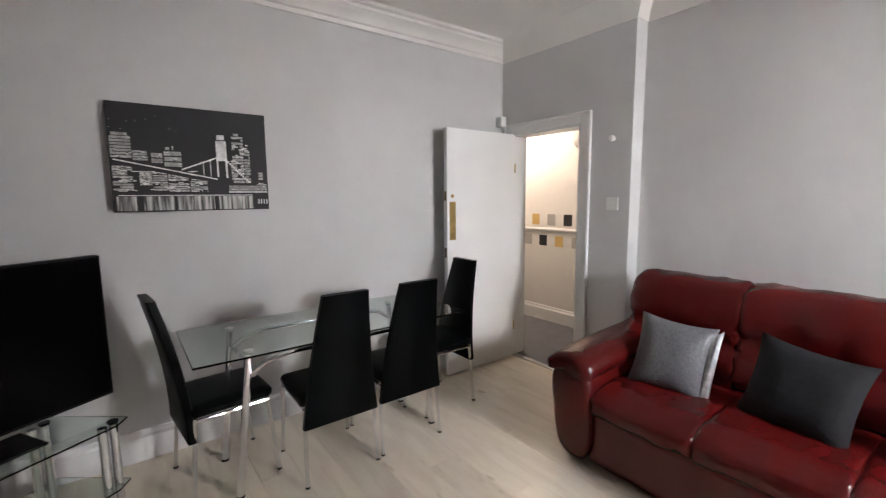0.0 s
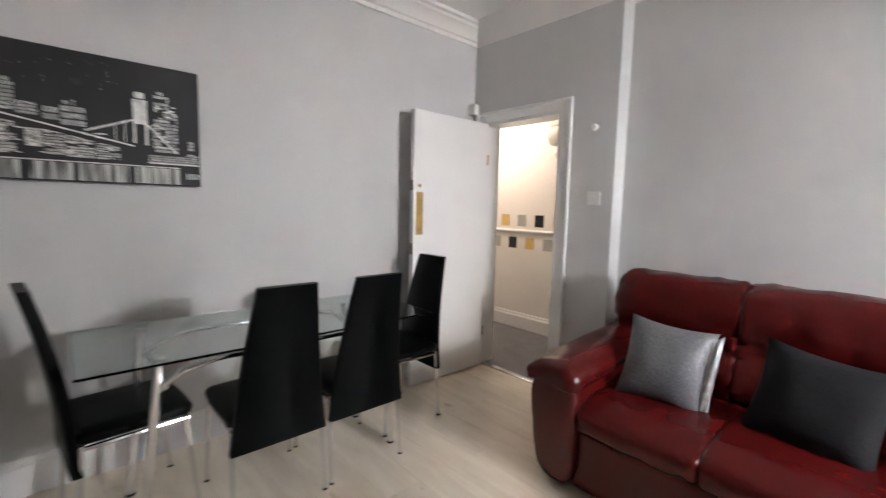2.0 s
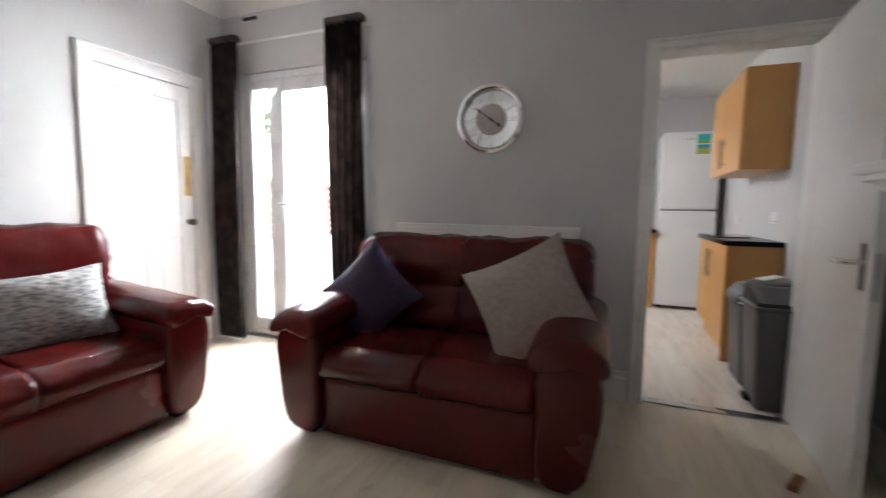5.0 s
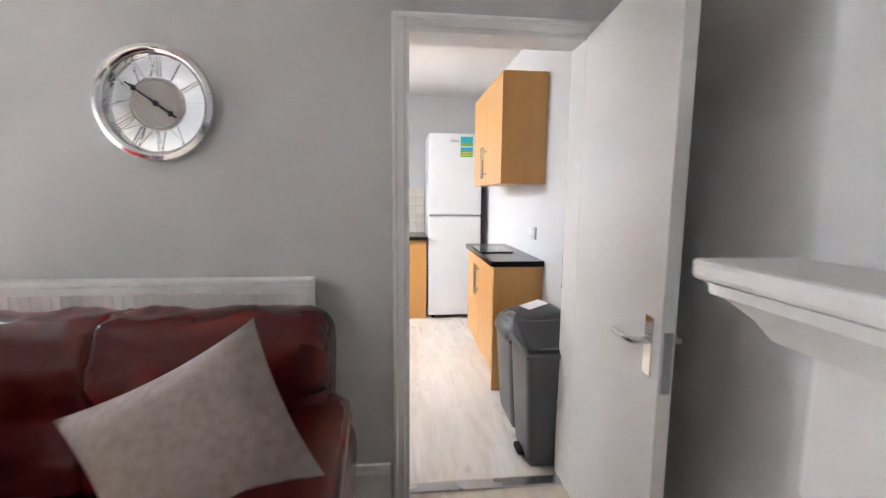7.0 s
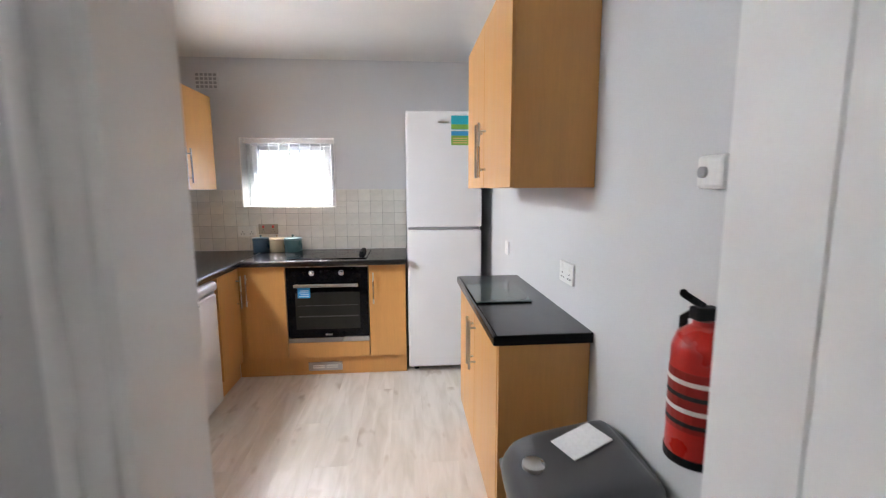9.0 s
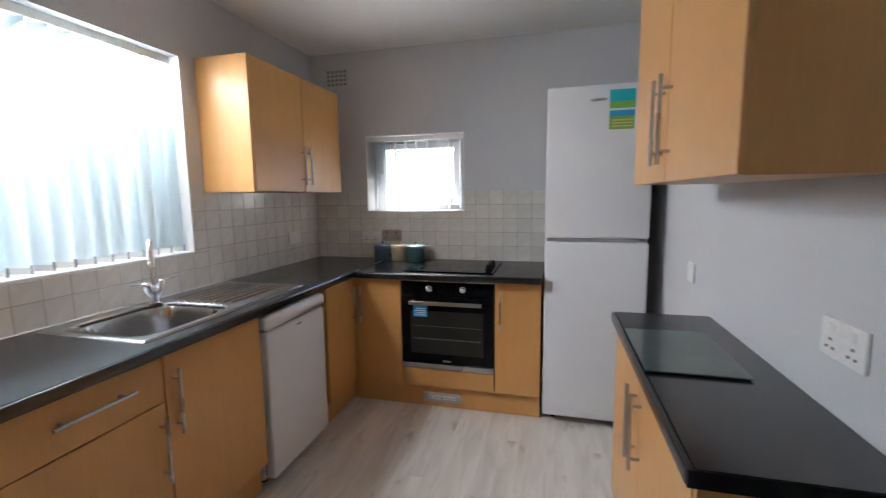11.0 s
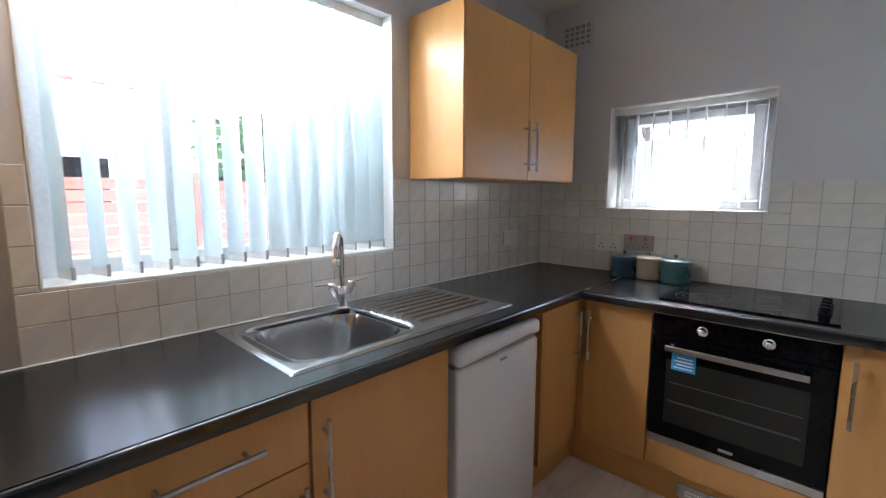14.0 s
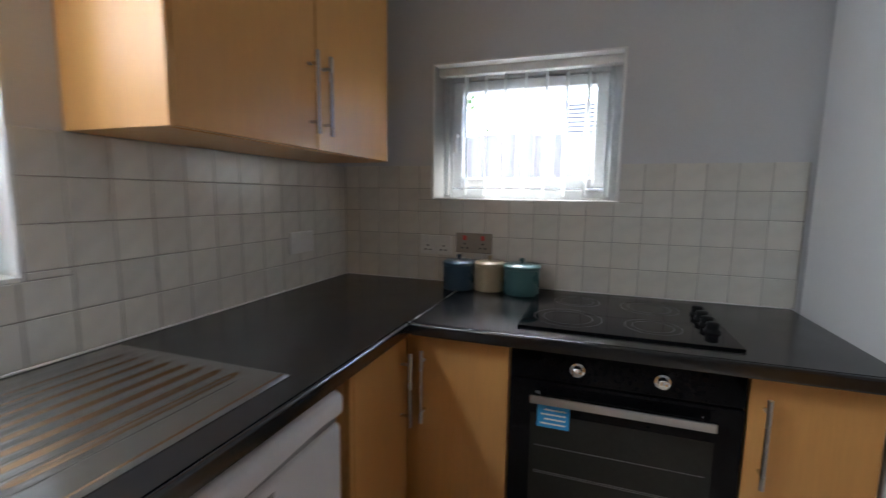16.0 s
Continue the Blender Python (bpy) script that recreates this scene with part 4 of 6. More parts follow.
def sink_mesh():
    """Rim sheet with a sunken bowl and pressed drainer, as one height field."""
    bm = bmesh.new()
    nx, ny = 110, 110
    xa, xb, ya, yb = 1.365, 1.872, -2.80, -1.85
    def edge(v, lo, hi, r):
        return min(1, max(0, min(v - lo, hi - v) / r))
    grid = []
    for i in range(nx + 1):
        row = []
        for j in range(ny + 1):
            x, y = xa + (xb - xa) * i / nx, ya + (yb - ya) * j / ny
            z = 0.907
            b = 1 - (abs((x - 1.605) / 0.174) ** 5 + abs((y + 2.105) / 0.192) ** 5)
            k = min(1, max(0, b * 1.7))
            z -= 0.155 * (k * k * (3 - 2 * k)) ** 0.75
            lip = 1 - (abs((x - 1.605) / 0.21) ** 5 + abs((y + 2.105) / 0.232) ** 5)
            if lip > 0:
                z -= 0.012 * min(1, lip * 4)
            if 1.42 < x < 1.83 and -2.77 < y < -2.36:
                e = edge(x, 1.42, 1.83, 0.03) * edge(y, -2.77, -2.36, 0.03)
                z -= 0.005 * e
                z += 0.006 * e * max(0, math.sin((x - 1.42) / 0.41 * math.pi * 18))
            d = min(x - xa, xb - x, y - ya, yb - y)
            z -= 0.0065 * max(0, 1 - d / 0.007)
            row.append(bm.verts.new((x, y, z)))
        grid.append(row)
    for i in range(nx):
        for j in range(ny):
            bm.faces.new((grid[i][j], grid[i + 1][j], grid[i + 1][j + 1], grid[i][j + 1]))
    return bm


part("basin", sink_mesh(), M_SINK, sk, smooth=True)
part("plug_hole", lathe([(0.0, 0), (0.03, 0.0), (0.036, 0.002), (0.036, 0.004), (0, 0.004)], (1.605, -2.105, 0.7415), 20), M_CHROME, sk, smooth=True)
part("overflow", lathe([(0.016, -0.003), (0.016, 0.003), (0.009, 0.005), (0, 0.005)], (1.47, -2.285, 0.885), 16), M_BLACKPLASTIC, sk, "dark round overflow cap", True)
tp = thing("mixer_tap", (1.80, -2.285, 0.907), "chrome swan-neck mixer tap with two levers", "tap", turn=None)
part("base", lathe([(0.027, 0.9075), (0.027, 0.912), (0.018, 0.918), (0.017, 0.94), (0.024, 0.965), (0.018, 0.985), (0.012, 0.995), (0, 0.995)], (1.80, -2.285, 0), 20), M_CHROME, tp, smooth=True)
SPX, SPY = math.cos(radians(138)), math.sin(radians(138))
arc = [(0, 0.97), (0, 1.06), (0, 1.14)] + [(0.058 - 0.058 * math.cos(a), 1.14 + 0.058 * math.sin(a)) for a in [math.pi * k / 12 for k in range(1, 13)]] + [(0.116, 1.105)]
part("spout", tube([(1.80 + o * SPX, -2.285 + o * SPY, z) for o, z in arc], 0.0115, 12), M_CHROME, tp, smooth=True)
part("nozzle", lathe([(0.0135, 1.088), (0.0135, 1.112), (0.0118, 1.114), (0, 1.114)], (1.80 + 0.116 * SPX, -2.285 + 0.116 * SPY, 0), 16), M_CHROME, tp, smooth=True)
for s in (-1, 1):
    arm = part("valve", tube([(1.80, -2.285 + s * 0.006, 0.925), (1.80, -2.285 + s * 0.022, 0.96), (1.80, -2.285 + s * 0.042, 1.0)], 0.010, 14, 0.020), M_CHROME, tp, smooth=True)
    part("lever", tube([(1.80, -2.285 + s * 0.040, 1.002), (1.797, -2.285 + s * 0.07, 1.008), (1.795, -2.285 + s * 0.115, 1.012)], 0.0042, 8), M_CHROME, arm, smooth=True)
    part("lever_cap", lathe([(0.018, 0.998), (0.018, 1.006), (0.012, 1.012), (0, 1.013)], (1.80, -2.285 + s * 0.042, 0), 16), M_CHROME, arm, smooth=True)
for k in range(7):
    part("drain_dimple", lathe([(0.009, 0), (0.008, 0.0025), (0.004, 0.004), (0, 0.0042)], (1.50 + k * 0.040, -2.345, 0.9072), 12), M_SINK, sk, smooth=True)

# canisters
for cx_, cy_, rr, hh, mm, nm in ((1.293, -3.765, 0.064, 0.10, M_CAN_BLUE, "blue-grey enamel storage canister with lid"), (1.168, -3.785, 0.062, 0.10, M_CAN_CREAM, "cream enamel storage canister with lid"),
                                 (1.035, -3.765, 0.07, 0.10, M_CAN_TEAL, "teal enamel storage canister with knobbed lid")):
    cn = thing("canister", (cx_, cy_, 0.9), nm, "canister", "storage canisters", turn=0.0)
    part("jar", lathe([(rr - 0.004, 0.001), (rr, 0.006), (rr, hh - 0.002), (rr - 0.004, hh)], seg=28), mm, cn, smooth=True)
    ld = part("lid", lathe([(rr + 0.003, hh + 0.001), (rr + 0.003, hh + 0.012), (rr - 0.006, hh + 0.019), (0, hh + 0.022)], seg=28), mm, cn, smooth=True)
    part("lid_knob", lathe([(0.006, hh + 0.021), (0.006, hh + 0.028), (0.011, hh + 0.034), (0.008, hh + 0.042), (0, hh + 0.043)], seg=12), mm, ld, smooth=True)


# ---- living room furniture ----
def padded(profile, a0, a1, r0, r1, axis="x", stations=30, wrinkle=0.006, pleat=0.010, seed=0, shape=None):
    """Upholstery: a smooth closed outline drawn from a0 to a1, rounded over r0 and r1 at its ends, creased towards them."""
    pts = [Vector(p) for p in profile]
    for _ in range(2):
        pts = [q for i, p in enumerate(pts) for q in (p * 0.75 + pts[(i + 1) % len(pts)] * 0.25, p * 0.25 + pts[(i + 1) % len(pts)] * 0.75)]
    c = sum(pts, Vector((0, 0))) / len(pts)
    bm = bmesh.new()
    rings = []
    for i in range(stations + 1):
        u = 0.5 - 0.5 * math.cos(math.pi * i / stations)
        e0, e1 = u * (a1 - a0), (1 - u) * (a1 - a0)
        inset = sum(r - math.sqrt(max(0.0, r * r - (r - e) ** 2)) for e, r in ((e0, r0), (e1, r1)) if e < r)
        near = min(e0, e1)
        ring = []
        for k, p in enumerate(pts):
            d = p - c
            q = Vector((u * 6 + seed * 3.7, p.x * 11, p.y * 11))
            bump = wrinkle * noise.noise(q) + wrinkle * 0.5 * noise.noise(q * 2.6)
            bump += pleat * math.exp(-near / 0.07) * noise.noise(Vector((u * 3 + seed, p.x * 26, p.y * 26)))
            p2 = p + d.normalized() * (bump - min(inset, d.length * 0.85))
            a = a0 + u * (a1 - a0)
            v = Vector((a, p2.x, p2.y)) if axis == "x" else Vector((p2.x, a, p2.y))
            ring.append(bm.verts.new(shape(v, u) if shape else v))
        rings.append(ring)
    n = len(pts)
    for a, b in zip(rings, rings[1:]):
        for k in range(n):
            bm.faces.new((a[k], a[(k + 1) % n], b[(k + 1) % n], b[k]))
    bm.faces.new(rings[0])
    bm.faces.new(rings[-1])
    return bm


def sofa(name, label, seats, width, at, turn, depth=0.95, top=0.98):
    """Padded leather sofa: width along x, front towards -y, back at y = depth / 2."""
    ob = thing(name, at, label, "sofa", turn=turn)
    hw, front, back = width / 2, -depth / 2, depth / 2
    arm = 0.25
    inner = hw - arm
    part("base", soft_box(-inner - 0.02, inner + 0.02, front + 0.085, back - 0.06, 0.03, 0.32, 0.02, 0.006, 10, 0.002), M_LEATHER, ob, smooth=True)
    for s in (-1, 1):
        def bow(v, u):
            v.y -= 0.030 * max(0.0, v.z - 0.1) * (1 - u)
            return v
        prof = [(s * (hw - 0.25), 0.03), (s * (hw - 0.25), 0.30), (s * (hw - 0.25), 0.56), (s * (hw - 0.06), 0.56), (s * (hw - 0.005), 0.50),
                (s * (hw + 0.002), 0.38), (s * (hw - 0.02), 0.20), (s * (hw - 0.065), 0.03)]
        a = part("armrest", padded(prof, front + 0.045, back - 0.10, 0.035, 0.03, "y", 20, 0.002, 0.002, 3 + s, bow), M_LEATHER, ob, smooth=True)

        def rise(v, u):
            v.z += 0.075 * u ** 0.8 - 0.012
            v.x -= s * 0.02 * u
            return v
        pad = [(s * (hw - 0.275), 0.50), (s * (hw - 0.275), 0.59), (s * (hw - 0.19), 0.635), (s * (hw - 0.08), 0.63), (s * (hw + 0.005), 0.59),
               (s * (hw + 0.022), 0.535), (s * (hw + 0.0), 0.515), (s * (hw - 0.12), 0.53)]
        part("arm_pad", padded(pad, front - 0.005, back - 0.20, 0.05, 0.03, "y", 24, 0.007, 0.016, 7 + s, rise), M_LEATHER, a, smooth=True)
    part("back_frame", soft_box(-hw + 0.09, hw - 0.09, back - 0.16, back - 0.02, 0.05, top - 0.13, 0.05, 0.01, 8, 0.003), M_LEATHER, ob, smooth=True)
    sw_ = 2 * inner / seats
    bw = (2 * hw - 0.15) / seats
    seat = [(back - 0.26, 0.28), (back - 0.26, 0.43), (back - 0.40, 0.455), (0.0, 0.47), (front + 0.22, 0.462), (front + 0.11, 0.445), (front + 0.045, 0.40),
            (front + 0.045, 0.33), (front + 0.085, 0.295), (front + 0.14, 0.28)]
    rear = [(back - 0.33, 0.42), (back - 0.40, 0.47), (back - 0.395, 0.58), (back - 0.335, 0.665), (back - 0.335, 0.70), (back - 0.345, 0.80), (back - 0.30, top - 0.03),
            (back - 0.22, top + 0.012), (back - 0.10, top + 0.005), (back - 0.03, top - 0.06), (back - 0.03, 0.70), (back - 0.08, 0.45)]
    for k in range(seats):
        xa = -inner + k * sw_
        part("seat_cushion", padded(seat, xa - 0.004, xa + sw_ + 0.004, 0.030, 0.030, "x", 36, 0.009, 0.020, 20 + k), M_LEATHER, ob, smooth=True)
        xb = -hw + 0.075 + k * bw
        part("back_cushion", padded(rear, xb - 0.004, xb + bw + 0.004, 0.085 if k == 0 else 0.026, 0.085 if k == seats - 1 else 0.026, "x", 40, 0.012, 0.034, 40 + k), M_LEATHER, ob, smooth=True)
    for sx in (-1, 1):
        for sy in (front + 0.14, back - 0.14):
            part("foot", box(sx * (hw - 0.14) - 0.035, sx * (hw - 0.14) + 0.035, sy - 0.035, sy + 0.035, 0.002, 0.04, 0.006), M_BLACKPLASTIC, ob)
    return ob


sofa("sofa", "dark red leather three-seat sofa with padded arms", 3, 2.00, (3.03, 1.425, 0), -90, 1.02, 0.985)
sofa("loveseat", "dark red leather two-seat sofa under the radiator", 2, 1.485, (1.312, 0.07, 0), 180, 0.96, 0.945)


def cushion(label, mat, w, h, d, m, seed, name="cushion", edge=None):
    return tagged(part(name, pillow(w, h, d, m, seed), mat, None, "", True), label, "cushion", "scatter cushions")


gc = cushion("grey velvet cushion with silver edge", M_GREYVELVET, 0.37, 0.39, 0.15, pose(2.94, 1.945, 0.622, -18, 5, -80), 1)
trim_ = part("trim", pillow(0.05, 0.38, 0.05, pose(2.94, 1.945, 0.622, -18, 5, -80) @ pose(0.180, 0, 0), 5), M_SILVER, None, "silver sequin edge", True)
trim_.parent = gc
cushion("charcoal velvet cushion on red sofa", M_DARKVELVET, 0.42, 0.40, 0.15, pose(2.97, 1.41, 0.612, -20, 5, -98), 2)
cushion("silver-grey fur cushion on red sofa", M_FUR, 0.46, 0.37, 0.15, pose(2.98, 0.925, 0.615, -22, -5, -106), 3)
cushion("purple cushion leaning on its corner", M_PURPLE, 0.42, 0.42, 0.13, pose(1.74, 0.15, 0.655, -18, 42, 172), 4)
cushion("taupe velvet cushion leaning on the arm", M_TAUPE, 0.50, 0.50, 0.15, pose(0.90, 0.17, 0.685, -20, -26, 190), 6)


# dining table
tb = thing("dining_table", (1.625, 3.28, 0), "rectangular glass dining table on chrome legs", "dining table", turn=None)
part("tabletop", box(0.875, 2.375, 2.95, 3.61, 0.74, 0.75, 0.003), M_TABLEGLASS, tb, "clear green-edged glass top")
for sx, fx in ((1.12, 1.05), (2.13, 2.20)):
    for sy, fy in ((3.06, 3.09), (3.50, 3.47)):
        lg = part("leg", tube([(fx, fy, 0.012), (sx, sy, 0.72)], 0.019, 12), M_CHROME, tb, "chrome tube leg", True)
        part("pad", lathe([(0.022, 0.728), (0.022, 0.739), (0, 0.739)], (sx, sy, 0), 14), M_PLASTICW, lg)
        part("rubber_foot", lathe([(0.020, 0.002), (0.020, 0.012)], (fx, fy, 0), 12), M_BLACKPLASTIC, lg)
for yy in (3.06, 3.50):
    part("rail", tube([(1.10, yy, 0.60), (1.20, yy, 0.675), (1.32, yy, 0.695), (1.93, yy, 0.695), (2.05, yy, 0.675), (2.15, yy, 0.60)], 0.014, 10), M_CHROME, tb, "curved chrome rail", True)
for xx in (1.14, 2.11):
    part("cross_rail", tube([(xx, 3.06, 0.62), (xx, 3.50, 0.62)], 0.012, 10), M_CHROME, tb, smooth=True)

# dining chair: seat faces +y, back at -y
ch = thing("dining_chair", (1.54, 3.11, 0), "black vinyl dining chair with tall tapered back, chrome legs", "chair", "chairs round the table")
part("seat", soft_box(-0.20, 0.20, -0.19, 0.20, 0.42, 0.475, 0.025, 0.012, 10, 0.001), M_BLACKVINYL, ch, smooth=True)
bm = bmesh.new()
rows = []
for i in range(13):
    t = i / 12
    z = 0.31 + 0.69 * t
    w = 0.205 - 0.085 * t
    y = -0.185 - 0.105 * t ** 1.4 + 0.010 * math.sin(t * math.pi)
    rows.append([bm.verts.new(p) for p in ((-w, y - 0.016, z), (-w + 0.008, y - 0.022, z), (w - 0.008, y - 0.022, z), (w, y - 0.016, z),
                                           (w, y + 0.010, z), (w - 0.01, y + 0.018, z), (-w + 0.01, y + 0.018, z), (-w, y + 0.010, z))])
for a, b in zip(rows, rows[1:]):
    for k in range(8):
        bm.faces.new((a[k], a[(k + 1) % 8], b[(k + 1) % 8], b[k]))
bm.faces.new(rows[0])
bm.faces.new(rows[-1])
part("backrest", bm, M_BLACKVINYL, ch, "tall tapered black vinyl back", True)
for s in (-1, 1):
    for yt, yf in ((-0.17, -0.20), (0.17, 0.21)):
        lg = part("leg", tube([(s * 0.19, yt, 0.425), (s * 0.20, yf, 0.008)], 0.010, 10), M_CHROME, ch, "chrome tube leg", True)
        part("rubber_foot", lathe([(0.0115, 0.001), (0.0115, 0.010)], (s * 0.20, yf, 0), 10), M_BLACKPLASTIC, lg)
    part("side_rail", tube([(s * 0.19, -0.18, 0.41), (s * 0.19, 0.18, 0.41)], 0.010, 8), M_CHROME, ch, smooth=True)
part("front_rail", tube([(-0.19, 0.175, 0.41), (0.19, 0.175, 0.41)], 0.010, 8), M_CHROME, ch, smooth=True)
ch.location = (1.535, 3.15, 0)
copy_thing(ch, pose(1.975, 3.165, 0))
copy_thing(ch, pose(1.04, 3.38, 0, 0, 0, -84))
copy_thing(ch, pose(2.42, 3.36, 0, 0, 0, 90))

# television and stand, set across the corner
tvd = Vector((-0.85, -0.52, 0)).normalized()
ta = math.degrees(math.atan2(-tvd.y, -tvd.x))
st = thing("tv_stand", (0.11, 3.17, 0), "glass and chrome corner television stand", "tv stand", turn=ta)
# local x runs along the screen towards the wall, -y is the front
ol = [(-0.52, -0.16), (-0.45, -0.20), (0.45, -0.20), (0.52, -0.16), (0.40, 0.16), (-0.40, 0.16)]


def shelf(z, k=1.0):
    bm = bmesh.new()
    lo = [bm.verts.new((x * k, y * k, z)) for x, y in ol]
    hi = [bm.verts.new((x * k, y * k, z + 0.008)) for x, y in ol]
    bm.faces.new(lo)
    bm.faces.new(hi)
    for a in range(6):
        bm.faces.new((lo[a], lo[(a + 1) % 6], hi[(a + 1) % 6], hi[a]))
    return bm


part("shelf", shelf(0.46), M_TABLEGLASS, st, "clear glass shelf")
part("shelf", shelf(0.16, 0.98), M_TABLEGLASS, st, "clear glass shelf")
for x, y in ((-0.46, -0.155), (0.46, -0.155), (-0.34, 0.12), (0.34, 0.12)):
    for dx_ in (0, 0.045):
        p = part("post", tube([(x - dx_ * (1 if x > 0 else -1), y, 0.004), (x - dx_ * (1 if x > 0 else -1), y, 0.458)], 0.018, 12), M_CHROME, st, "chrome post", True)
    part("cap", lathe([(0.022, 0.4685), (0.022, 0.476), (0, 0.477)], (x, y, 0), 14), M_BLACKPLASTIC, p)
tv = thing("television", (0.11, 3.17, 0.469), "black flat-screen television, switched off", "television", turn=ta)
part("casing", box(-0.56, 0.56, -0.012, 0.035, 0.07, 0.738, 0.006), M_BLACKPLASTIC, tv)
part("screen", box(-0.55, 0.55, -0.0135, -0.0125, 0.085, 0.728), M_SCREEN, tv, "dark glossy screen")
part("stand_neck", box(-0.06, 0.06, 0.0, 0.03, 0.012, 0.075, 0.004), M_BLACKPLASTIC, tv)
part("stand_foot", box(-0.25, 0.25, -0.10, 0.10, 0.0, 0.012, 0.004), M_BLACKPLASTIC, tv)

# radiator
rd = thing("radiator", (1.34, SY + 0.06, 0.4), "white panel radiator behind the small sofa", "radiator", turn=None)
part("panel", box(0.745, 1.906, SY + 0.03, SY + 0.09, 0.42, 0.985, 0.006), M_WHITE, rd)
part("top_grille", box(0.742, 1.909, SY + 0.025, SY + 0.098, 0.9855, 1.005, 0.005), M_WHITE, rd)
for k in range(33):
    x = 0.765 + k * 0.0345
    part("flute", box(x, x + 0.02, SY + 0.0905, SY + 0.097, 0.45, 0.955, 0.005), M_WHITE, rd)
for x in (0.85, 1.8):
    part("bracket", box(x, x + 0.04, SY + 0.001, SY + 0.03, 0.5, 0.9), M_WHITE, rd)

# curtains
def curtain(label, x0, x1, bottom0, y, seed):
    bm = bmesh.new()
    n, rows = 60, []
    for i in range(16):
        t = i / 15
        z = 2.37 - (2.37 - 0.03) * t
        row = []
        for k in range(n + 1):
            u = k / n
            xc = x0 + (x1 - x0) * u + 0.02 * math.sin(t * 3 + seed) * t
            ph = u * math.pi * 10 + 0.5 * math.sin(t * 2.3 + seed)
            row.append(bm.verts.new((xc + 0.008 * math.sin(ph * 2), y + (0.028 + 0.012 * t) * math.sin(ph) + 0.006 * noise.noise(Vector((u * 5, t * 4, seed))), z)))
        rows.append(row)
    for a, b in zip(rows, rows[1:]):
        for k in range(n):
            bm.faces.new((a[k], a[k + 1], b[k + 1], b[k]))
    bmesh.ops.solidify(bm, geom=bm.faces[:], thickness=0.004)
    ob = thing("curtain", ((x0 + x1) / 2, y, 0), label, "curtain", "garden door curtains", turn=None)
    part("fabric", bm, M_CURTAIN, ob, smooth=True)
    part("heading", box(x0, x1, y - 0.036, y + 0.036, 2.35, 2.395, 0.012), M_CURTAIN, ob)
    return ob


curtain("long dark brown patterned curtain, drawn aside", 3.30, 3.575, 0, -0.515, 0.3)
curtain("long dark brown patterned curtain, drawn aside", 2.19, 2.49, 0, -0.515, 2.1)
rod = thing("curtain_rail", (2.88, -0.585, 2.4), "thin white curtain rail over the garden doors", "curtain rail", turn=None)
part("rail", tube([(2.16, -0.57, 2.355), (3.61, -0.57, 2.355)], 0.009, 10), M_WHITE, rod, smooth=True)
for x in (2.18, 3.59):
    part("bracket", box(x - 0.01, x + 0.01, FY, -0.565, 2.343, 2.372, 0.003), M_WHITE, rod)

vs = thing("wall_vent", (3.3, FY, 2.52), "small dark slot vent above the curtain", "air vent", turn=None)
part("vent_frame", box(3.22, 3.40, FY + 0.0005, FY + 0.008, 2.545, 2.595, 0.003), M_WHITE, vs)
part("slot", box(3.235, 3.385, FY + 0.0082, FY + 0.0095, 2.555, 2.585), M_BLACKPAINT, vs)

# wall clock
ck = thing("wall_clock", (1.295, SY, 1.65), "round silver wall clock with roman numerals", "clock", turn=None)
cc = (1.295, SY, 1.65)
part("bezel", lathe([(0.17, 0.002), (0.205, 0.002), (0.21, 0.02), (0.205, 0.045), (0.19, 0.052), (0.178, 0.045), (0.172, 0.03), (0.172, 0.01)], cc, 48, "y"), M_CHROME, ck, "polished silver rim", True)
bm = lathe([(0.0, 0.004), (0.172, 0.004), (0.172, 0.009), (0, 0.009)], cc, 48, "y")
part("dial", bm, material("dial_grey", (0.075, 0.072, 0.066), 0.45, var=0.05), ck, smooth=True)
part("centre_disc", lathe([(0.095, 0.0095), (0.095, 0.018), (0.086, 0.022), (0.082, 0.018), (0, 0.018)], cc, 40, "y"), material("clock_centre", (0.46, 0.43, 0.40), 0.35, var=0.03), ck, smooth=True)
strokes = {"I": [(0, 0)], "V": [(-0.006, 12), (0.006, -12)], "X": [(0, 18), (0, -18)]}
for hour, text in enumerate(("XII", "I", "II", "III", "IIII", "V", "VI", "VII", "VIII", "IX", "X", "XI")):
    bm = bmesh.new()
    total = sum(0.010 if c == "I" else 0.020 for c in text)
    pos = -total / 2
    for c in text:
        wch = 0.010 if c == "I" else 0.020
        for off, tilt in strokes[c]:
            m = Matrix.Translation((cc[0], cc[1] + 0.012, cc[2])) @ Matrix.Rotation(-radians(30 * hour), 4, "Y") @ Matrix.Translation((-(pos + wch / 2 + off), 0, 0.133)) @ Matrix.Rotation(radians(-tilt), 4, "Y")
            add_box(bm, -0.0022, 0.0022, -0.0025, 0.003, -0.036, 0.036, 0, m)
        pos += wch
    part("numeral", bm, M_CHROME, ck)
for ang, ln, wd in ((-126, 0.085, 0.007), (54, 0.125, 0.005)):
    m = Matrix.Translation((cc[0], cc[1] + 0.026, cc[2])) @ Matrix.Rotation(radians(ang), 4, "Y")
    pb = box(-wd * 0.6, wd * 0.6, -0.0015, 0.0015, -0.025, ln, 0.001, m)
    add_box(pb, -0.009, 0.009, -0.0014, 0.0014, -0.009, 0.009, 0.001, m @ Matrix.Translation((0, 0, ln * 0.72)) @ Matrix.Rotation(radians(45), 4, "Y"))
    part("pointer", pb, M_BLACKPAINT, ck, "black clock pointer")
part("boss", lathe([(0.010, 0.022), (0.010, 0.030), (0, 0.031)], cc, 14, "y"), M_BLACKPAINT, ck)

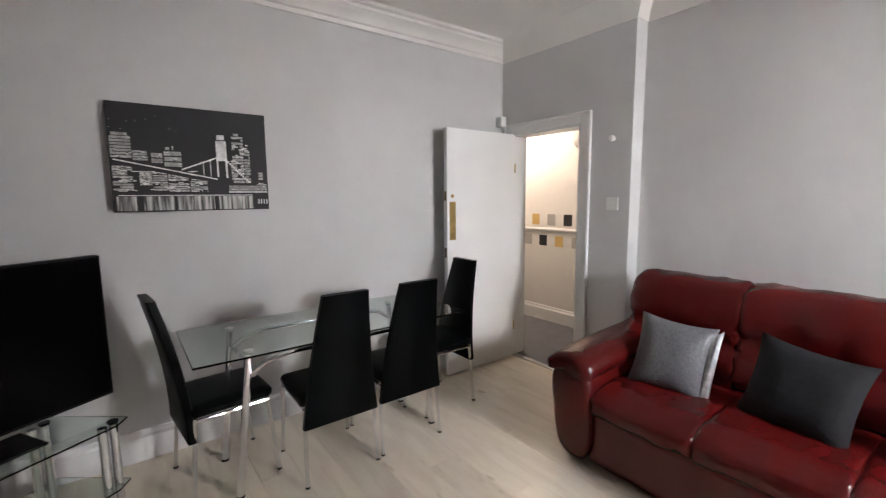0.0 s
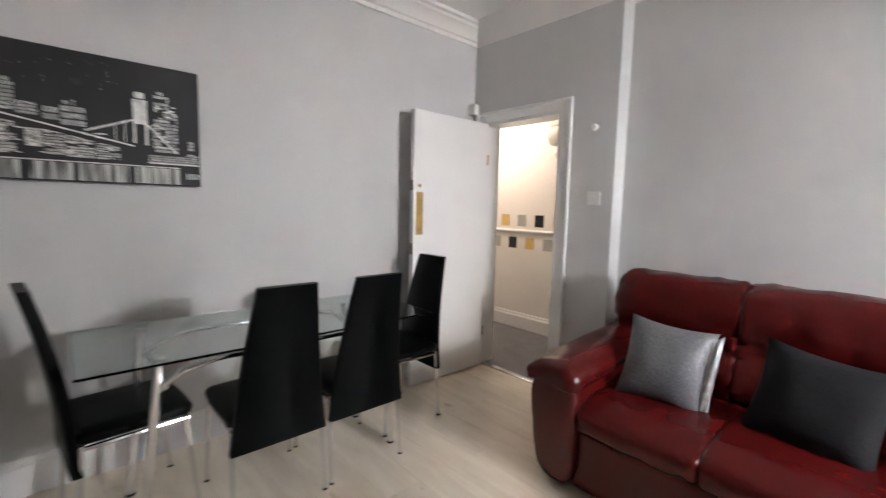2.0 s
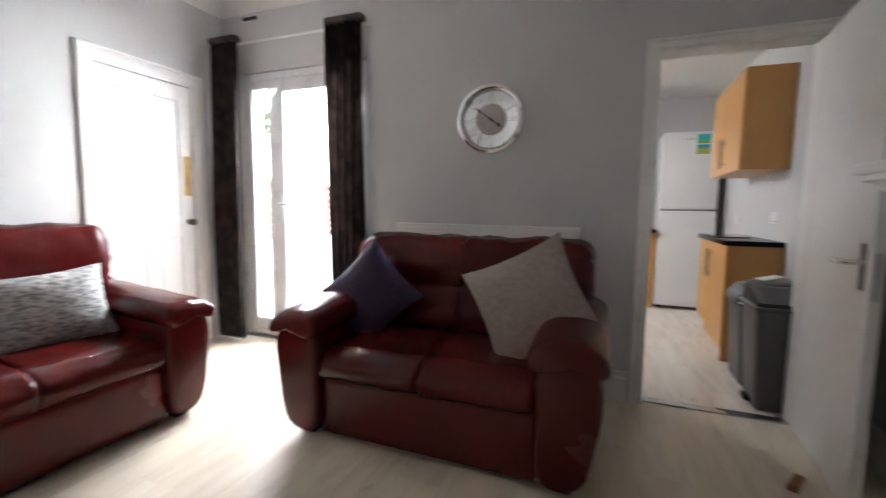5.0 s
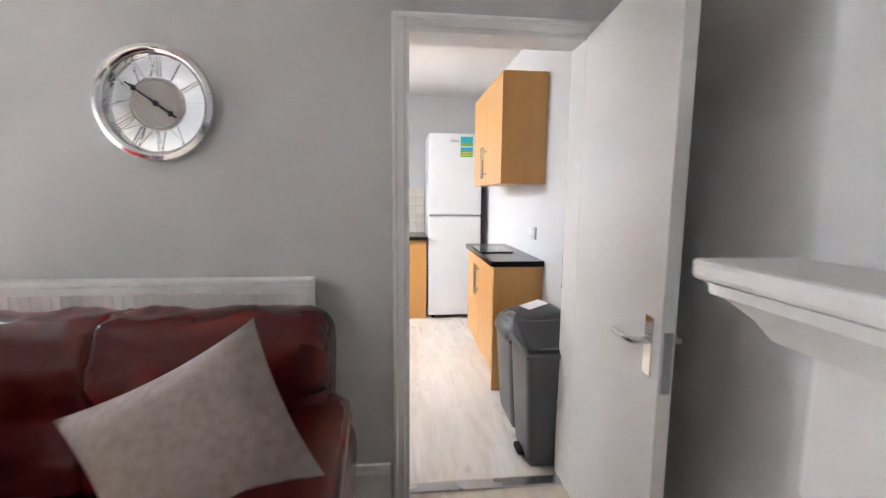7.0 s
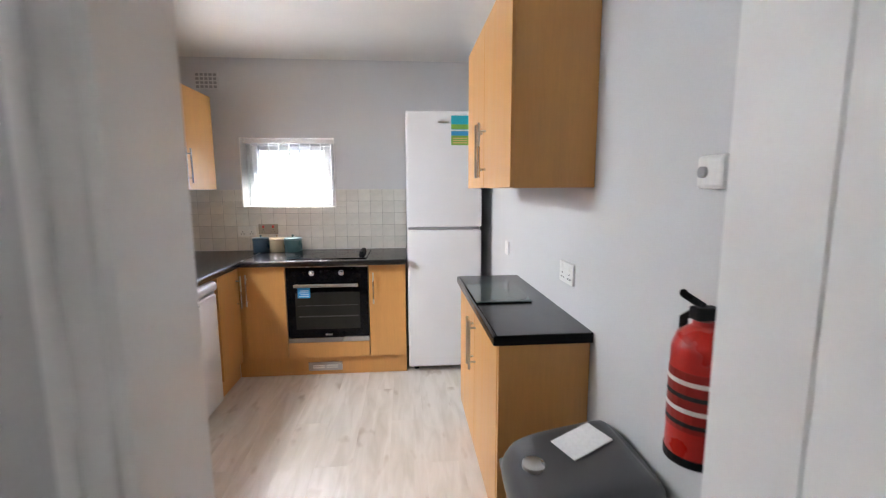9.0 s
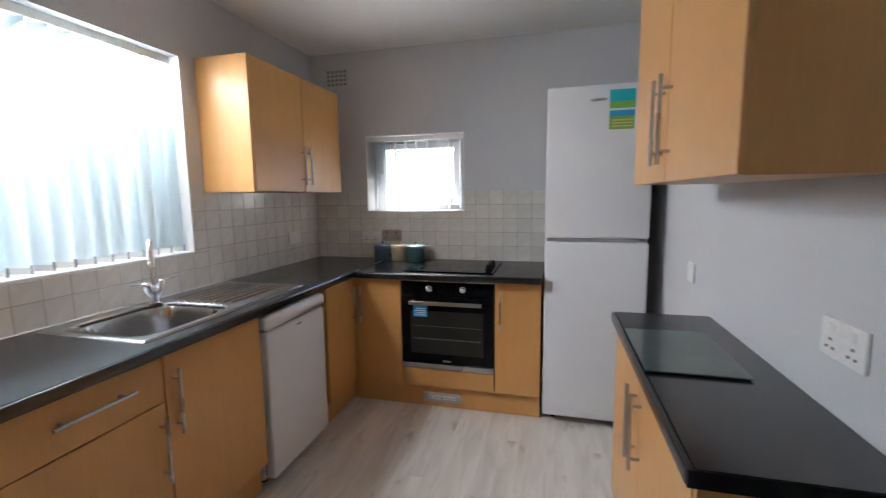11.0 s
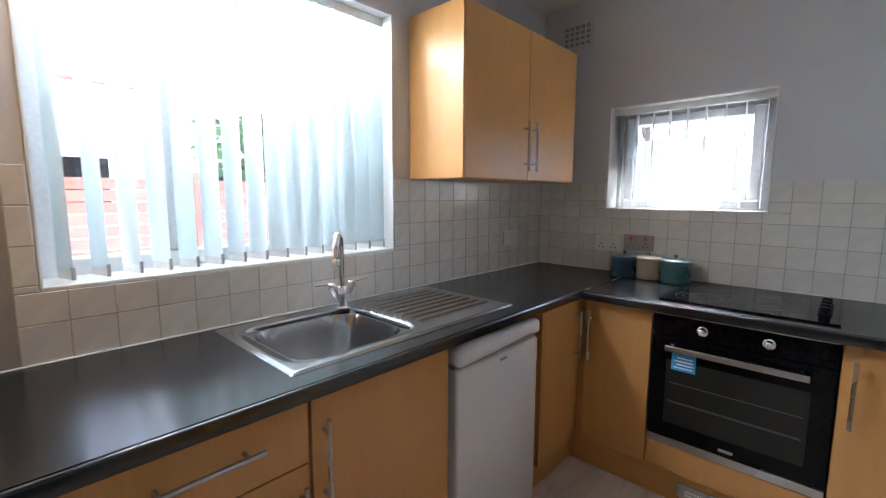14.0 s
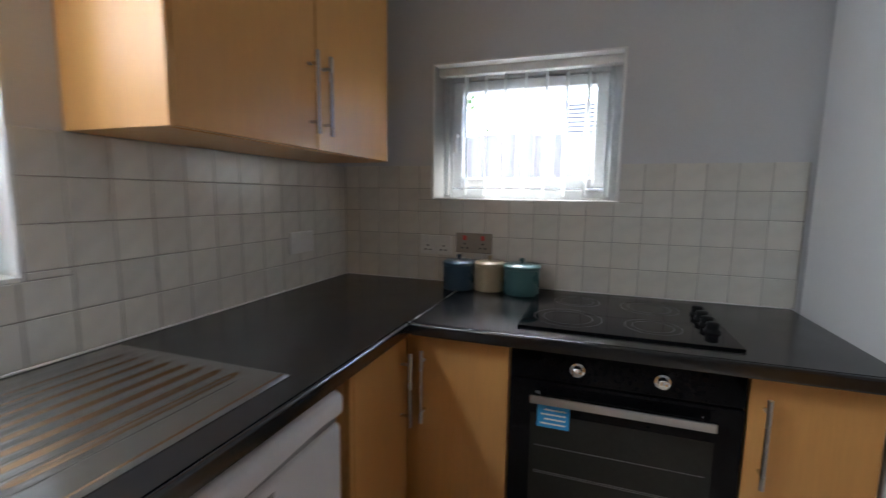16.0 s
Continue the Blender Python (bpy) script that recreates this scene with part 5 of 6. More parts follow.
# picture
pw, ph, px, pz = 0.765, 0.56, 0.662, 1.395
pc = thing("canvas_picture", (px + pw / 2, NY, pz), "black and white canvas of a night city bridge", "picture", turn=None)
part("canvas", box(px, px + pw, 3.702, NY - 0.001, pz, pz + ph, 0.002), M_BLACKPAINT, pc)
M_PWHITE = material("white_ink", (0.72, 0.72, 0.70), 0.6, var=0.3, scale=30)
M_PGREY = blotch_material("grey_ink", (0.10, 0.10, 0.10), (0.66, 0.66, 0.64), 90, 0.6, 0.40, 0.56, (1, 1, 2.2))


def ink(cells, mat, y):
    bm = bmesh.new()
    for k, (u0, u1, v0, v1) in enumerate(cells):
        add_box(bm, px + u0 * pw, px + u1 * pw, y - 0.0004 - 0.000003 * k, y, pz + v0 * ph, pz + v1 * ph)
    return tagged(part("print", bm, mat, pc), "painted city lights", kind="stuff")


M_PSTREAK = blotch_material("streaked_ink", (0.06, 0.06, 0.06), (0.60, 0.60, 0.58), 60, 0.6, 0.40, 0.60, (1, 1, 0.06), 0)
rng = random.Random(4)
# skyline and shore: each building is a stack of lit and dark storeys
M_PMID = material("mid_grey_ink", (0.32, 0.32, 0.31), 0.6, var=0.35, scale=40)
storeys = {0: [], 1: [], 2: []}
for u0, u1, v0, v1, rows, lit in ((0.01, 0.125, 0.50, 0.70, 7, 0.75), (0.02, 0.11, 0.70, 0.735, 1, 1.0), (0.13, 0.215, 0.48, 0.575, 4, 0.6), (0.235, 0.30, 0.46, 0.565, 2, 0.7), (0.31, 0.415, 0.43, 0.585, 3, 0.7),
                                  (0.32, 0.345, 0.585, 0.62, 1, 0.9), (0.36, 0.37, 0.585, 0.64, 1, 0.9), (0.75, 0.83, 0.28, 0.76, 17, 0.55), (0.765, 0.80, 0.76, 0.79, 2, 0.8), (0.835, 0.875, 0.28, 0.62, 12, 0.7),
                                  (0.74, 0.78, 0.28, 0.52, 8, 0.6), (0.93, 0.965, 0.26, 0.40, 5, 0.5), (0.01, 0.12, 0.20, 0.43, 10, 0.6), (0.125, 0.23, 0.25, 0.42, 1, 0.45), (0.235, 0.32, 0.20, 0.40, 9, 0.55),
                                  (0.325, 0.45, 0.19, 0.36, 8, 0.6), (0.46, 0.57, 0.19, 0.32, 7, 0.6), (0.715, 0.99, 0.185, 0.275, 5, 0.75)):
    for r in range(rows):
        va, vb_ = v0 + (v1 - v0) * r / rows, v0 + (v1 - v0) * (r + 0.78) / rows
        u = u0
        while u < u1 - 0.004:
            w = min(u1 - u, (u1 - u0) * rng.uniform(0.25, 0.8))
            k = 2 if rng.random() < lit * 0.45 else (1 if rng.random() < lit + 0.2 else 0)
            storeys[k].append((u, u + w, va, vb_))
            u += w
ink(storeys[1], M_PMID, 3.7016)
ink(storeys[2], M_PGREY, 3.7014)
# water
water = [(u, u + w, 0.01, 0.145) for u, w in ((0.02, 0.11), (0.17, 0.18), (0.37, 0.24), (0.64, 0.24))]
ink(water, M_PSTREAK, 3.7012)
lights = [(0.03, 0.88, 0.150, 0.158), (0.70, 0.99, 0.180, 0.190)]
for k in range(60):
    u, v = rng.random() * 0.52 + 0.01, 0.19 + rng.random() * 0.20
    lights.append((u, u + 0.008 + 0.04 * rng.random(), v, v + 0.007))
for k in range(14):
    u, v = 0.75 + rng.random() * 0.10, 0.30 + rng.random() * 0.42
    lights.append((u, u + 0.012 + 0.02 * rng.random(), v, v + 0.012))
for k in range(30):
    u, v = rng.random() * 0.6 + 0.01, 0.72 + rng.random() * 0.24
    lights.append((u, u + 0.003, v, v + 0.004))
for u in (0.92, 0.94, 0.96, 0.98):
    lights.append((u, u + 0.008, 0.06, 0.11))
ink(lights, M_PWHITE, 3.7008)
# bridge: dark deck, pale tower and cables
ink([(0.02 + k * 0.0155, 0.0358 + k * 0.0155, 0.47 - 0.0042 * k - 0.03, 0.47 - 0.0042 * k) for k in range(40)] + [(0.57, 0.71, 0.165, 0.32)], M_BLACKPAINT, 3.7004)
bridge = [(0.640, 0.712, 0.50, 0.70), (0.650, 0.700, 0.71, 0.76), (0.700, 0.714, 0.33, 0.52), (0.640, 0.652, 0.34, 0.52)]
for k in range(40):
    u = 0.02 + k * 0.0155
    bridge.append((u, u + 0.0156, 0.475 - 0.0042 * k, 0.487 - 0.0042 * k))
for k in range(15):
    u = 0.41 + k * 0.0155
    bridge.append((u, u + 0.0156, 0.40 + 0.0085 * k, 0.414 + 0.0085 * k))
    if k % 3 == 0 and k > 6:
        bridge.append((u, u + 0.004, 0.34, 0.41 + 0.0085 * k))
for k in range(12):
    u = 0.714 + k * 0.0125
    bridge.append((u, u + 0.0127, 0.48 - 0.018 * k, 0.50 - 0.018 * k))
ink(bridge, M_PWHITE, 3.7000)

# switches and small fittings of the living room
sp = thing("light_switch", (EX, 2.654, 1.39), "white plastic light switch on the wall", "light switch", turn=None)
part("plate", box(EX - 0.012, EX - 0.0005, 2.61, 2.698, 1.355, 1.443, 0.003), M_PLASTICW, sp)
part("rocker", box(EX - 0.017, EX - 0.0122, 2.64, 2.668, 1.385, 1.413, 0.002), M_PLASTICW, sp)
th = solo("wall_sensor", lathe([(0.020, 0), (0.022, -0.012), (0.016, -0.03), (0.0, -0.032)], (EX, 2.672, 1.855), 18, "x"), M_PLASTICW, "small round white wall sensor", "sensor", smooth=True)
al = thing("alarm_sensor", (EX - 0.05, NY - 0.05, 2.09), "small white corner alarm sensor with cable", "alarm sensor", turn=None)
part("sensor_body", box(EX - 0.085, EX - 0.02, NY - 0.075, NY - 0.002, 2.06, 2.15, 0.012), M_PLASTICW, al)
part("cable", tube([(EX - 0.02, NY - 0.006, 2.15), (EX - 0.012, NY - 0.006, 2.35), (EX - 0.015, NY - 0.006, 2.61)], 0.0035, 6), M_PLASTICW, al)
ws = solo("door_wedge", box(-0.06, 0.06, -0.02, 0.02, 0.003, 0.03, 0.006), material("wedge_wood", (0.30, 0.15, 0.06), 0.6), "brown wooden door wedge on the floor", "door wedge")
ws.location, ws.rotation_euler = (-0.17, 0.03, 0.0), (0, 0, radians(60))

# hall squares and corbel
for k in range(9):
    mats = (M_BLACKPAINT, M_YELLOW, M_TILEGREY)
    yk = 4.565 - 0.2275 * k
    solo("painted_square", box(4.6165, 4.6195, yk - 0.055, yk + 0.055, 1.125, 1.25), mats[k % 3], ("black", "ochre", "grey")[k % 3] + " painted square above the dado rail", "wall decoration", "structure")
    yk -= 0.115
    solo("painted_square", box(4.6165, 4.6195, yk - 0.055, yk + 0.055, 0.885, 1.005), mats[(k + 2) % 3], ("black", "ochre", "grey")[(k + 2) % 3] + " painted square below the dado rail", "wall decoration", "structure")
cbl = thing("plaster_corbel", (4.55, 3.62, 1.85), "white moulded plaster corbel in the hall", "corbel", turn=None)
part("block", box(4.47, 4.619, 3.53, 3.72, 2.12, 2.2, 0.01), M_HALL, cbl)
part("scroll", lathe([(0.0, 0), (0.09, 0.005), (0.10, 0.09), (0.09, 0.175), (0, 0.18)], (4.53, 3.535, 2.03), 20, "y"), M_HALL, cbl, smooth=True)
part("leaf_drop", soft_box(4.54, 4.618, 3.55, 3.70, 1.83, 2.02, 0.04, 0.02, 8, 0.012, 2), M_HALL, cbl, smooth=True)


# ---- kitchen fittings ----
def socket(label, face, p, w=0.146, h=0.086, mat=M_PLASTICW, dark=None):
    """A double socket plate; face: 'x+', 'x-', 'y+' is the way it looks."""
    ob = thing("wall_socket", p, label, "socket", turn={"x+": 90, "x-": -90, "y+": 180}[face])
    pl_ = part("plate", box(-w / 2, w / 2, -0.010, -0.0005, -h / 2, h / 2, 0.003), mat, ob)
    if dark is not None:
        for s in ((-1, 1) if w > 0.1 else (0,)):
            c = s * w / 4
            part("rocker", box(c - 0.008, c + 0.008, -0.013, -0.0102, 0.012, 0.032, 0.001), dark, ob)
            for ax_, az in ((0, -0.004), (-0.011, -0.022), (0.011, -0.022)):
                part("pin_hole", box(c + ax_ - 0.004, c + ax_ + 0.004, -0.0108, -0.0101, az - 0.003, az + 0.003), M_BLACKPLASTIC, ob)
    return ob


socket("white double socket above the side worktop", "x+", (WX, -1.80, 1.065), dark=M_PLASTICW)
socket("white switch plate on the kitchen wall", "x+", (WX, -2.84, 1.03), 0.086)
socket("white blank plate on cream tiles", "x-", (KX - 0.007, -3.54, 1.085), 0.146)
socket("white double socket on cream tiles", "y+", (1.436, KS + 0.007, 1.063), dark=M_PLASTICW)
socket("brushed steel cooker switch with red rockers", "y+", (1.262, KS + 0.007, 1.078), 0.160, mat=material("tarnished_steel", (0.30, 0.27, 0.23), 0.4, metal=0.6), dark=M_RED)
callp = thing("alarm_box", (WX, -0.97, 1.43), "small white box over the extinguisher", "alarm box", turn=None)
part("box_body", box(WX + 0.0005, WX + 0.035, -1.01, -0.93, 1.40, 1.47, 0.008), M_PLASTICW, callp)
part("call_point", lathe([(0.012, 0.035), (0.012, 0.042), (0, 0.043)], (WX, -0.985, 1.435), 14, "x"), M_GASKET, callp, smooth=True)
fe = thing("fire_extinguisher", (-0.475, -0.895, 0.86), "red fire extinguisher hung on the white wall", "fire extinguisher", turn=None)
part("cylinder", lathe([(0.045, 0.865), (0.056, 0.872), (0.056, 1.09), (0.046, 1.118), (0.022, 1.135), (0.020, 1.145), (0, 1.145)], (-0.475, -0.895, 0), 24), M_RED, fe, smooth=True)
part("foot_ring", lathe([(0.058, 0.858), (0.058, 0.875), (0.05, 0.875)], (-0.475, -0.895, 0), 24), M_BLACKPLASTIC, fe)
lp = part("label_panel", lathe([(0.0568, 0.93), (0.0568, 1.05)], (-0.475, -0.895, 0), 24), material("label_dark_red", (0.30, 0.015, 0.01), 0.4), fe)
for k in range(4):
    part("label_band", lathe([(0.0572, 0.94 + k * 0.028), (0.0572, 0.949 + k * 0.028)], (-0.475, -0.895, 0), 24), M_PLASTICW if k % 2 else M_BLACKPAINT, lp)
part("valve", box(-0.50, -0.45, -0.91, -0.88, 1.146, 1.172, 0.004), M_BLACKPLASTIC, fe)
part("lever", tube([(-0.47, -0.895, 1.173), (-0.455, -0.94, 1.19), (-0.445, -0.92, 1.195)], 0.008, 8), M_BLACKPLASTIC, fe)
part("hose", tube([(-0.48, -0.92, 1.16), (-0.48, -0.965, 1.13), (-0.485, -0.97, 1.0), (-0.485, -0.97, 0.92)], 0.009, 8), M_BLACKPLASTIC, fe, smooth=True)
part("bracket", box(WX + 0.001, -0.53, -0.915, -0.875, 0.98, 1.12), M_STEEL, fe)

# bins
def bin_body(ob, w, d, h, mat):
    def narrow(p, hh):
        k = 0.80 + 0.20 * (p.z + hh.z) / (2 * hh.z)
        p.x *= k
        p.y *= k
        return p
    part("body", soft_box(-w / 2, w / 2, -d / 2, d / 2, 0.003, h, 0.03, 0.003, 10, 0, 0, narrow), mat, ob, smooth=True)
    part("rim", soft_box(-w / 2 - 0.012, w / 2 + 0.012, -d / 2 - 0.012, d / 2 + 0.012, h - 0.032, h - 0.004, 0.013, 0.001, 8, 0), mat, ob, smooth=True)


# touch-top bin: the lid rises towards the wall and rolls over at the front
tbn = thing("kitchen_bin", (-0.355, -1.20, 0), "mid grey plastic touch-top bin with domed lid", "bin", "kitchen bins", turn=0)
bin_body(tbn, 0.33, 0.36, 0.555, M_BIN)


def roll_front(p, hh):
    u = p.x / hh.x
    if p.z > -hh.z * 0.6:
        p.z -= 0.030 * u + 0.035 * max(0, u - 0.2) ** 2
        p.y *= 0.96
    return p


ld = part("lid", soft_box(-0.172, 0.172, -0.187, 0.187, 0.547, 0.660, 0.05, 0.015, 14, 0, 0, roll_front), material("lid_grey_plastic", (0.062, 0.062, 0.064), 0.36, var=0.08, bump=0.1, bscale=300), tbn, "darker grey domed lid", True)
part("push_button", lathe([(0.034, 0), (0.033, 0.010), (0.024, 0.016), (0, 0.017)], (0.118, 0.0, 0.640), 20), M_STEEL, ld, "oval silver push button", True)
# swing bin: open-topped rim with a sunken dark flap
sbn = thing("swing_bin", (-0.345, -0.83, 0), "grey plastic bin with dark sunken flap", "bin", "kitchen bins", turn=0)
bin_body(sbn, 0.33, 0.32, 0.60, M_BIN)


def dish(p, hh):
    u, v = p.x / hh.x, p.y / hh.y
    if p.z > 0:
        p.z += 0.028 * (abs(u) ** 4) - 0.045 * v - 0.02
    return p


part("flap", soft_box(-0.160, 0.160, -0.155, 0.155, 0.585, 0.650, 0.02, 0.0, 14, 0, 0, dish), M_BINLID, sbn, "dark charcoal flap", True)
part("pedal", soft_box(0.120, 0.165, -0.05, 0.05, 0.02, 0.05, 0.012, 0.002, 5, 0), M_BLACKPLASTIC, sbn, "black foot pedal", True)
pp = solo("paper_sheet", box(-0.07, 0.07, -0.05, 0.05, 0, 0.002), M_PAPER, "white paper sheet lying on the bin lid", "paper")
pp.location, pp.rotation_euler = (-0.385, -1.235, 0.686), (0, radians(10), radians(20))

# wall vent
av = thing("air_vent", (1.68, KS, 2.277), "square terracotta-grey air brick vent", "air vent", turn=None)
part("grille_plate", box(1.585, 1.773, KS + 0.0005, KS + 0.012, 2.208, 2.346, 0.003), M_KWALL, av)
for i in range(5):
    for j in range(4):
        part("slot", box(1.598 + i * 0.034, 1.622 + i * 0.034, KS + 0.0122, KS + 0.0135, 2.220 + j * 0.031, 2.240 + j * 0.031), M_GASKET, av)

# vertical blinds
vb = thing("vertical_blind", (1.98, -2.05, 2.08), "white vertical blind, slats half turned", "blind", turn=None)
part("headrail", box(1.955, 1.995, -2.63, -1.46, 2.055, 2.094, 0.004), M_PLASTICW, vb)
ns = 15
slat_me = bmesh.new()
prof = [(-0.0445, 0.0), (-0.022, 0.006), (0, 0.008), (0.022, 0.006), (0.0445, 0.0)]
lo = [slat_me.verts.new((a, b, -0.92)) for a, b in prof]
hi = [slat_me.verts.new((a, b, 0)) for a, b in prof]
for k in range(4):
    slat_me.faces.new((lo[k], lo[k + 1], hi[k + 1], hi[k]))
bmesh.ops.solidify(slat_me, geom=slat_me.faces[:], thickness=0.0008)
SL = bpy.data.meshes.new("slat")
slat_me.to_mesh(SL)
slat_me.free()
for f_ in SL.polygons:
    f_.use_smooth = True
SL.materials.append(M_BLIND)
wb = box(-0.04, 0.04, -0.002, 0.002, -0.945, -0.915, 0.001)
WB = bpy.data.meshes.new("weight")
wb.to_mesh(WB)
wb.free()
WB.materials.append(M_PLASTICW)
WC = bpy.data.meshes.new("clip")
wb = box(-0.046, -0.040, -0.004, 0.004, -0.945, -0.91, 0.001)
wb.to_mesh(WC)
wb.free()
WC.materials.append(M_GASKET)
for k in range(ns):
    yk = -2.585 + 0.0765 * k
    ang = 21 + random.Random(k).uniform(-5, 5)
    s = new("slat", SL)
    s.parent = vb
    s.location = Vector((1.975, yk, 2.05)) - origin[vb]
    s.rotation_euler = (0, 0, radians(ang))
    for me_, nm in ((WB, "weight"), (WC, "clip")):
        w_ = new(nm, me_)
        w_.parent = s
vb2 = thing("vertical_blind", (1.08, -3.95, 1.83), "small white vertical blind with slats turned open", "blind", turn=None)
part("headrail", box(0.70, 1.455, -3.985, -3.945, 1.797, 1.835, 0.004), M_PLASTICW, vb2)
SL2 = SL.copy()
SL2.materials[0] = M_BRIGHT_BLIND
SL2.transform(Matrix.Diagonal((1, 1, 0.55, 1)))
for k in range(9):
    s = new("slat", SL2)
    s.parent = vb2
    s.location = Vector((0.74 + 0.085 * k, -3.965, 1.79)) - origin[vb2]
    s.rotation_euler = (0, 0, radians(101 + random.Random(k + 40).uniform(-3, 3)))


# ---- garden ----
solo("ground", box(-40, 60, -60, 40, -0.3, -0.12), M_PAVING, "pale concrete yard paving", "ground", "structure")


def board_fence(name, label, axis, c, a0, a1, z0, z1, step, mat, horizontal):
    ob = thing(name, (c, (a0 + a1) / 2, z0) if axis == "x" else ((a0 + a1) / 2, c, z0), label, "fence", turn=None)
    n = int(((z1 - z0) if horizontal else (a1 - a0)) / step)
    for k in range(n):
        tilt = 0.004 * (k % 2)
        if horizontal:
            lo_, hi_, p_, q_ = z0 + k * step, z0 + (k + 1) * step - 0.01, a0, a1
        else:
            lo_, hi_, p_, q_ = z0, z1 - 0.03 * random.Random(k).random(), a0 + k * step, a0 + (k + 1) * step - 0.006
        bm_ = box(c + tilt, c + 0.02 + tilt, p_, q_, lo_, hi_) if axis == "x" else box(p_, q_, c + tilt, c + 0.02 + tilt, lo_, hi_)
        part("board", bm_, mat, ob)
    m_ = int((a1 - a0) / 1.9)
    for k in range(m_ + 1):
        a = a0 + k * (a1 - a0) / m_
        bm_ = box(c - 0.06, c - 0.002, a - 0.05, a + 0.05, z0, z1 + 0.06) if axis == "x" else box(a - 0.05, a + 0.05, c + 0.03, c + 0.1, z0, z1 + 0.06)
        part("post", bm_, mat, ob)
    return ob


board_fence("fence", "red-stained horizontal board garden fence", "x", 5.6, -9.0, 3.0, 0.58, 1.52, 0.115, M_FENCE, True)
board_fence("fence", "red-stained board fence across the yard", "y", -7.4, 2.6, 5.6, 0.58, 1.45, 0.115, M_FENCE, True)
board_fence("fence", "weathered grey upright board fence", "y", -9.0, -6.0, 5.6, -0.12, 2.25, 0.14, M_OLDFENCE, False)

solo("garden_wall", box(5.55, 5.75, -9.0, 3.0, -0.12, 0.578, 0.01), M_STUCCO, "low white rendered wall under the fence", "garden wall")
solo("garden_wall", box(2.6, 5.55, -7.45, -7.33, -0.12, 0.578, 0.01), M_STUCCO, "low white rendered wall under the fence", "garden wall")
nb = thing("neighbour_house", (12, -2, 0), "neighbouring brick house with pale render and windows", "house", turn=None)
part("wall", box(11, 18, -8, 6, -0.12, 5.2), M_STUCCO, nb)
part("brick_band", box(10.95, 10.998, -8, 6, 3.4, 5.2), M_BRICK, nb)
bm = bmesh.new()
v = [bm.verts.new(p) for p in ((10.6, -8.4, 5.2), (18.4, -8.4, 5.2), (14.5, -8.4, 7.8), (10.6, 6.4, 5.2), (18.4, 6.4, 5.2), (14.5, 6.4, 7.8))]
for q in ((0, 1, 2), (3, 4, 5), (0, 2, 5, 3), (1, 2, 5, 4), (0, 1, 4, 3)):
    bm.faces.new([v[i] for i in q])
part("roof", bm, M_ROOF, nb)
for yy in (-6, -3.2, -0.4, 2.6):
    for zz in (0.9, 3.5):
        wd_ = part("window", box(10.90, 10.949, yy, yy + 1.1, zz, zz + 1.2, 0.01), M_UPVC, nb)
        part("pane", box(10.885, 10.899, yy + 0.08, yy + 1.02, zz + 0.08, zz + 1.12), M_OVENGLASS, wd_)
gr = thing("garage", (-0.8, -13, 0), "low brick outbuilding with grey tiled roof", "outbuilding", turn=None)
part("wall", box(-3.5, 1.3, -15, -11, -0.12, 2.1), M_BRICK, gr)
for k in range(11):
    t0, t1 = k / 11, (k + 1.12) / 11
    bm = bmesh.new()
    v = [bm.verts.new(p) for p in ((-3.7, -10.8 - 2.2 * t0, 2.1 + 1.4 * t0 + 0.03), (1.5, -10.8 - 2.2 * t0, 2.1 + 1.4 * t0 + 0.03), (1.5, -10.8 - 2.2 * t1, 2.1 + 1.4 * t1), (-3.7, -10.8 - 2.2 * t1, 2.1 + 1.4 * t1),
                                   (-3.7, -10.8 - 2.2 * t0, 2.1 + 1.4 * t0), (1.5, -10.8 - 2.2 * t0, 2.1 + 1.4 * t0))]
    for q in ((0, 1, 2, 3), (0, 1, 5, 4)):
        bm.faces.new([v[i] for i in q])
    part("tile_course", bm, M_ROOF, gr)


def tree(x, y, h, spread, seed, leaves=2600):
    rg = random.Random(seed)
    ob = thing("tree", (x, y, -0.12), "leafy green garden tree", "tree", turn=0.0)
    bm = tube([(0, 0, 0), (0.05, 0.03, h * 0.3), (-0.04, 0.05, h * 0.6), (0.02, 0, h * 0.85)], 0.16, 8, 0.04)
    ends = []
    for k in range(9):
        a, z = rg.random() * 6.28, h * (0.35 + 0.5 * rg.random())
        e = Vector((math.cos(a) * spread * (0.5 + 0.5 * rg.random()), math.sin(a) * spread * (0.5 + 0.5 * rg.random()), z + h * 0.2 * rg.random()))
        add_tube(bm, [(0, 0, z * 0.9), e * 0.5 + Vector((0, 0, z * 0.48)), e], 0.06, 6, 0.015)
        ends.append(e)
    part("trunk", bm, M_BARK, ob, smooth=True)
    verts, faces = [], []
    for k in range(leaves):
        c = rg.choice(ends) + Vector((rg.gauss(0, spread * 0.22), rg.gauss(0, spread * 0.22), rg.gauss(0, h * 0.08)))
        ax = Vector((rg.gauss(0, 1), rg.gauss(0, 1), rg.gauss(0, 0.6))).normalized()
        bx_ = ax.cross(Vector((rg.gauss(0, 1), rg.gauss(0, 1), rg.gauss(0, 1)))).normalized()
        s = 0.07 + 0.06 * rg.random()
        n0 = len(verts)
        verts += [c - ax * s, c + bx_ * s * 0.5, c + ax * s, c - bx_ * s * 0.5]
        faces.append((n0, n0 + 1, n0 + 2, n0 + 3))
    me = bpy.data.meshes.new("crown")
    me.from_pydata(verts, [], faces)
    me.materials.append(M_LEAF)
    cr = new("crown", me)
    cr.parent = ob
    tagged(cr, "many small green leaves", kind="stuff")


tree(3.9, -11.8, 4.8, 1.2, 3, 1800)
tree(7.5, -4.7, 4.6, 0.9, 8, 1500)


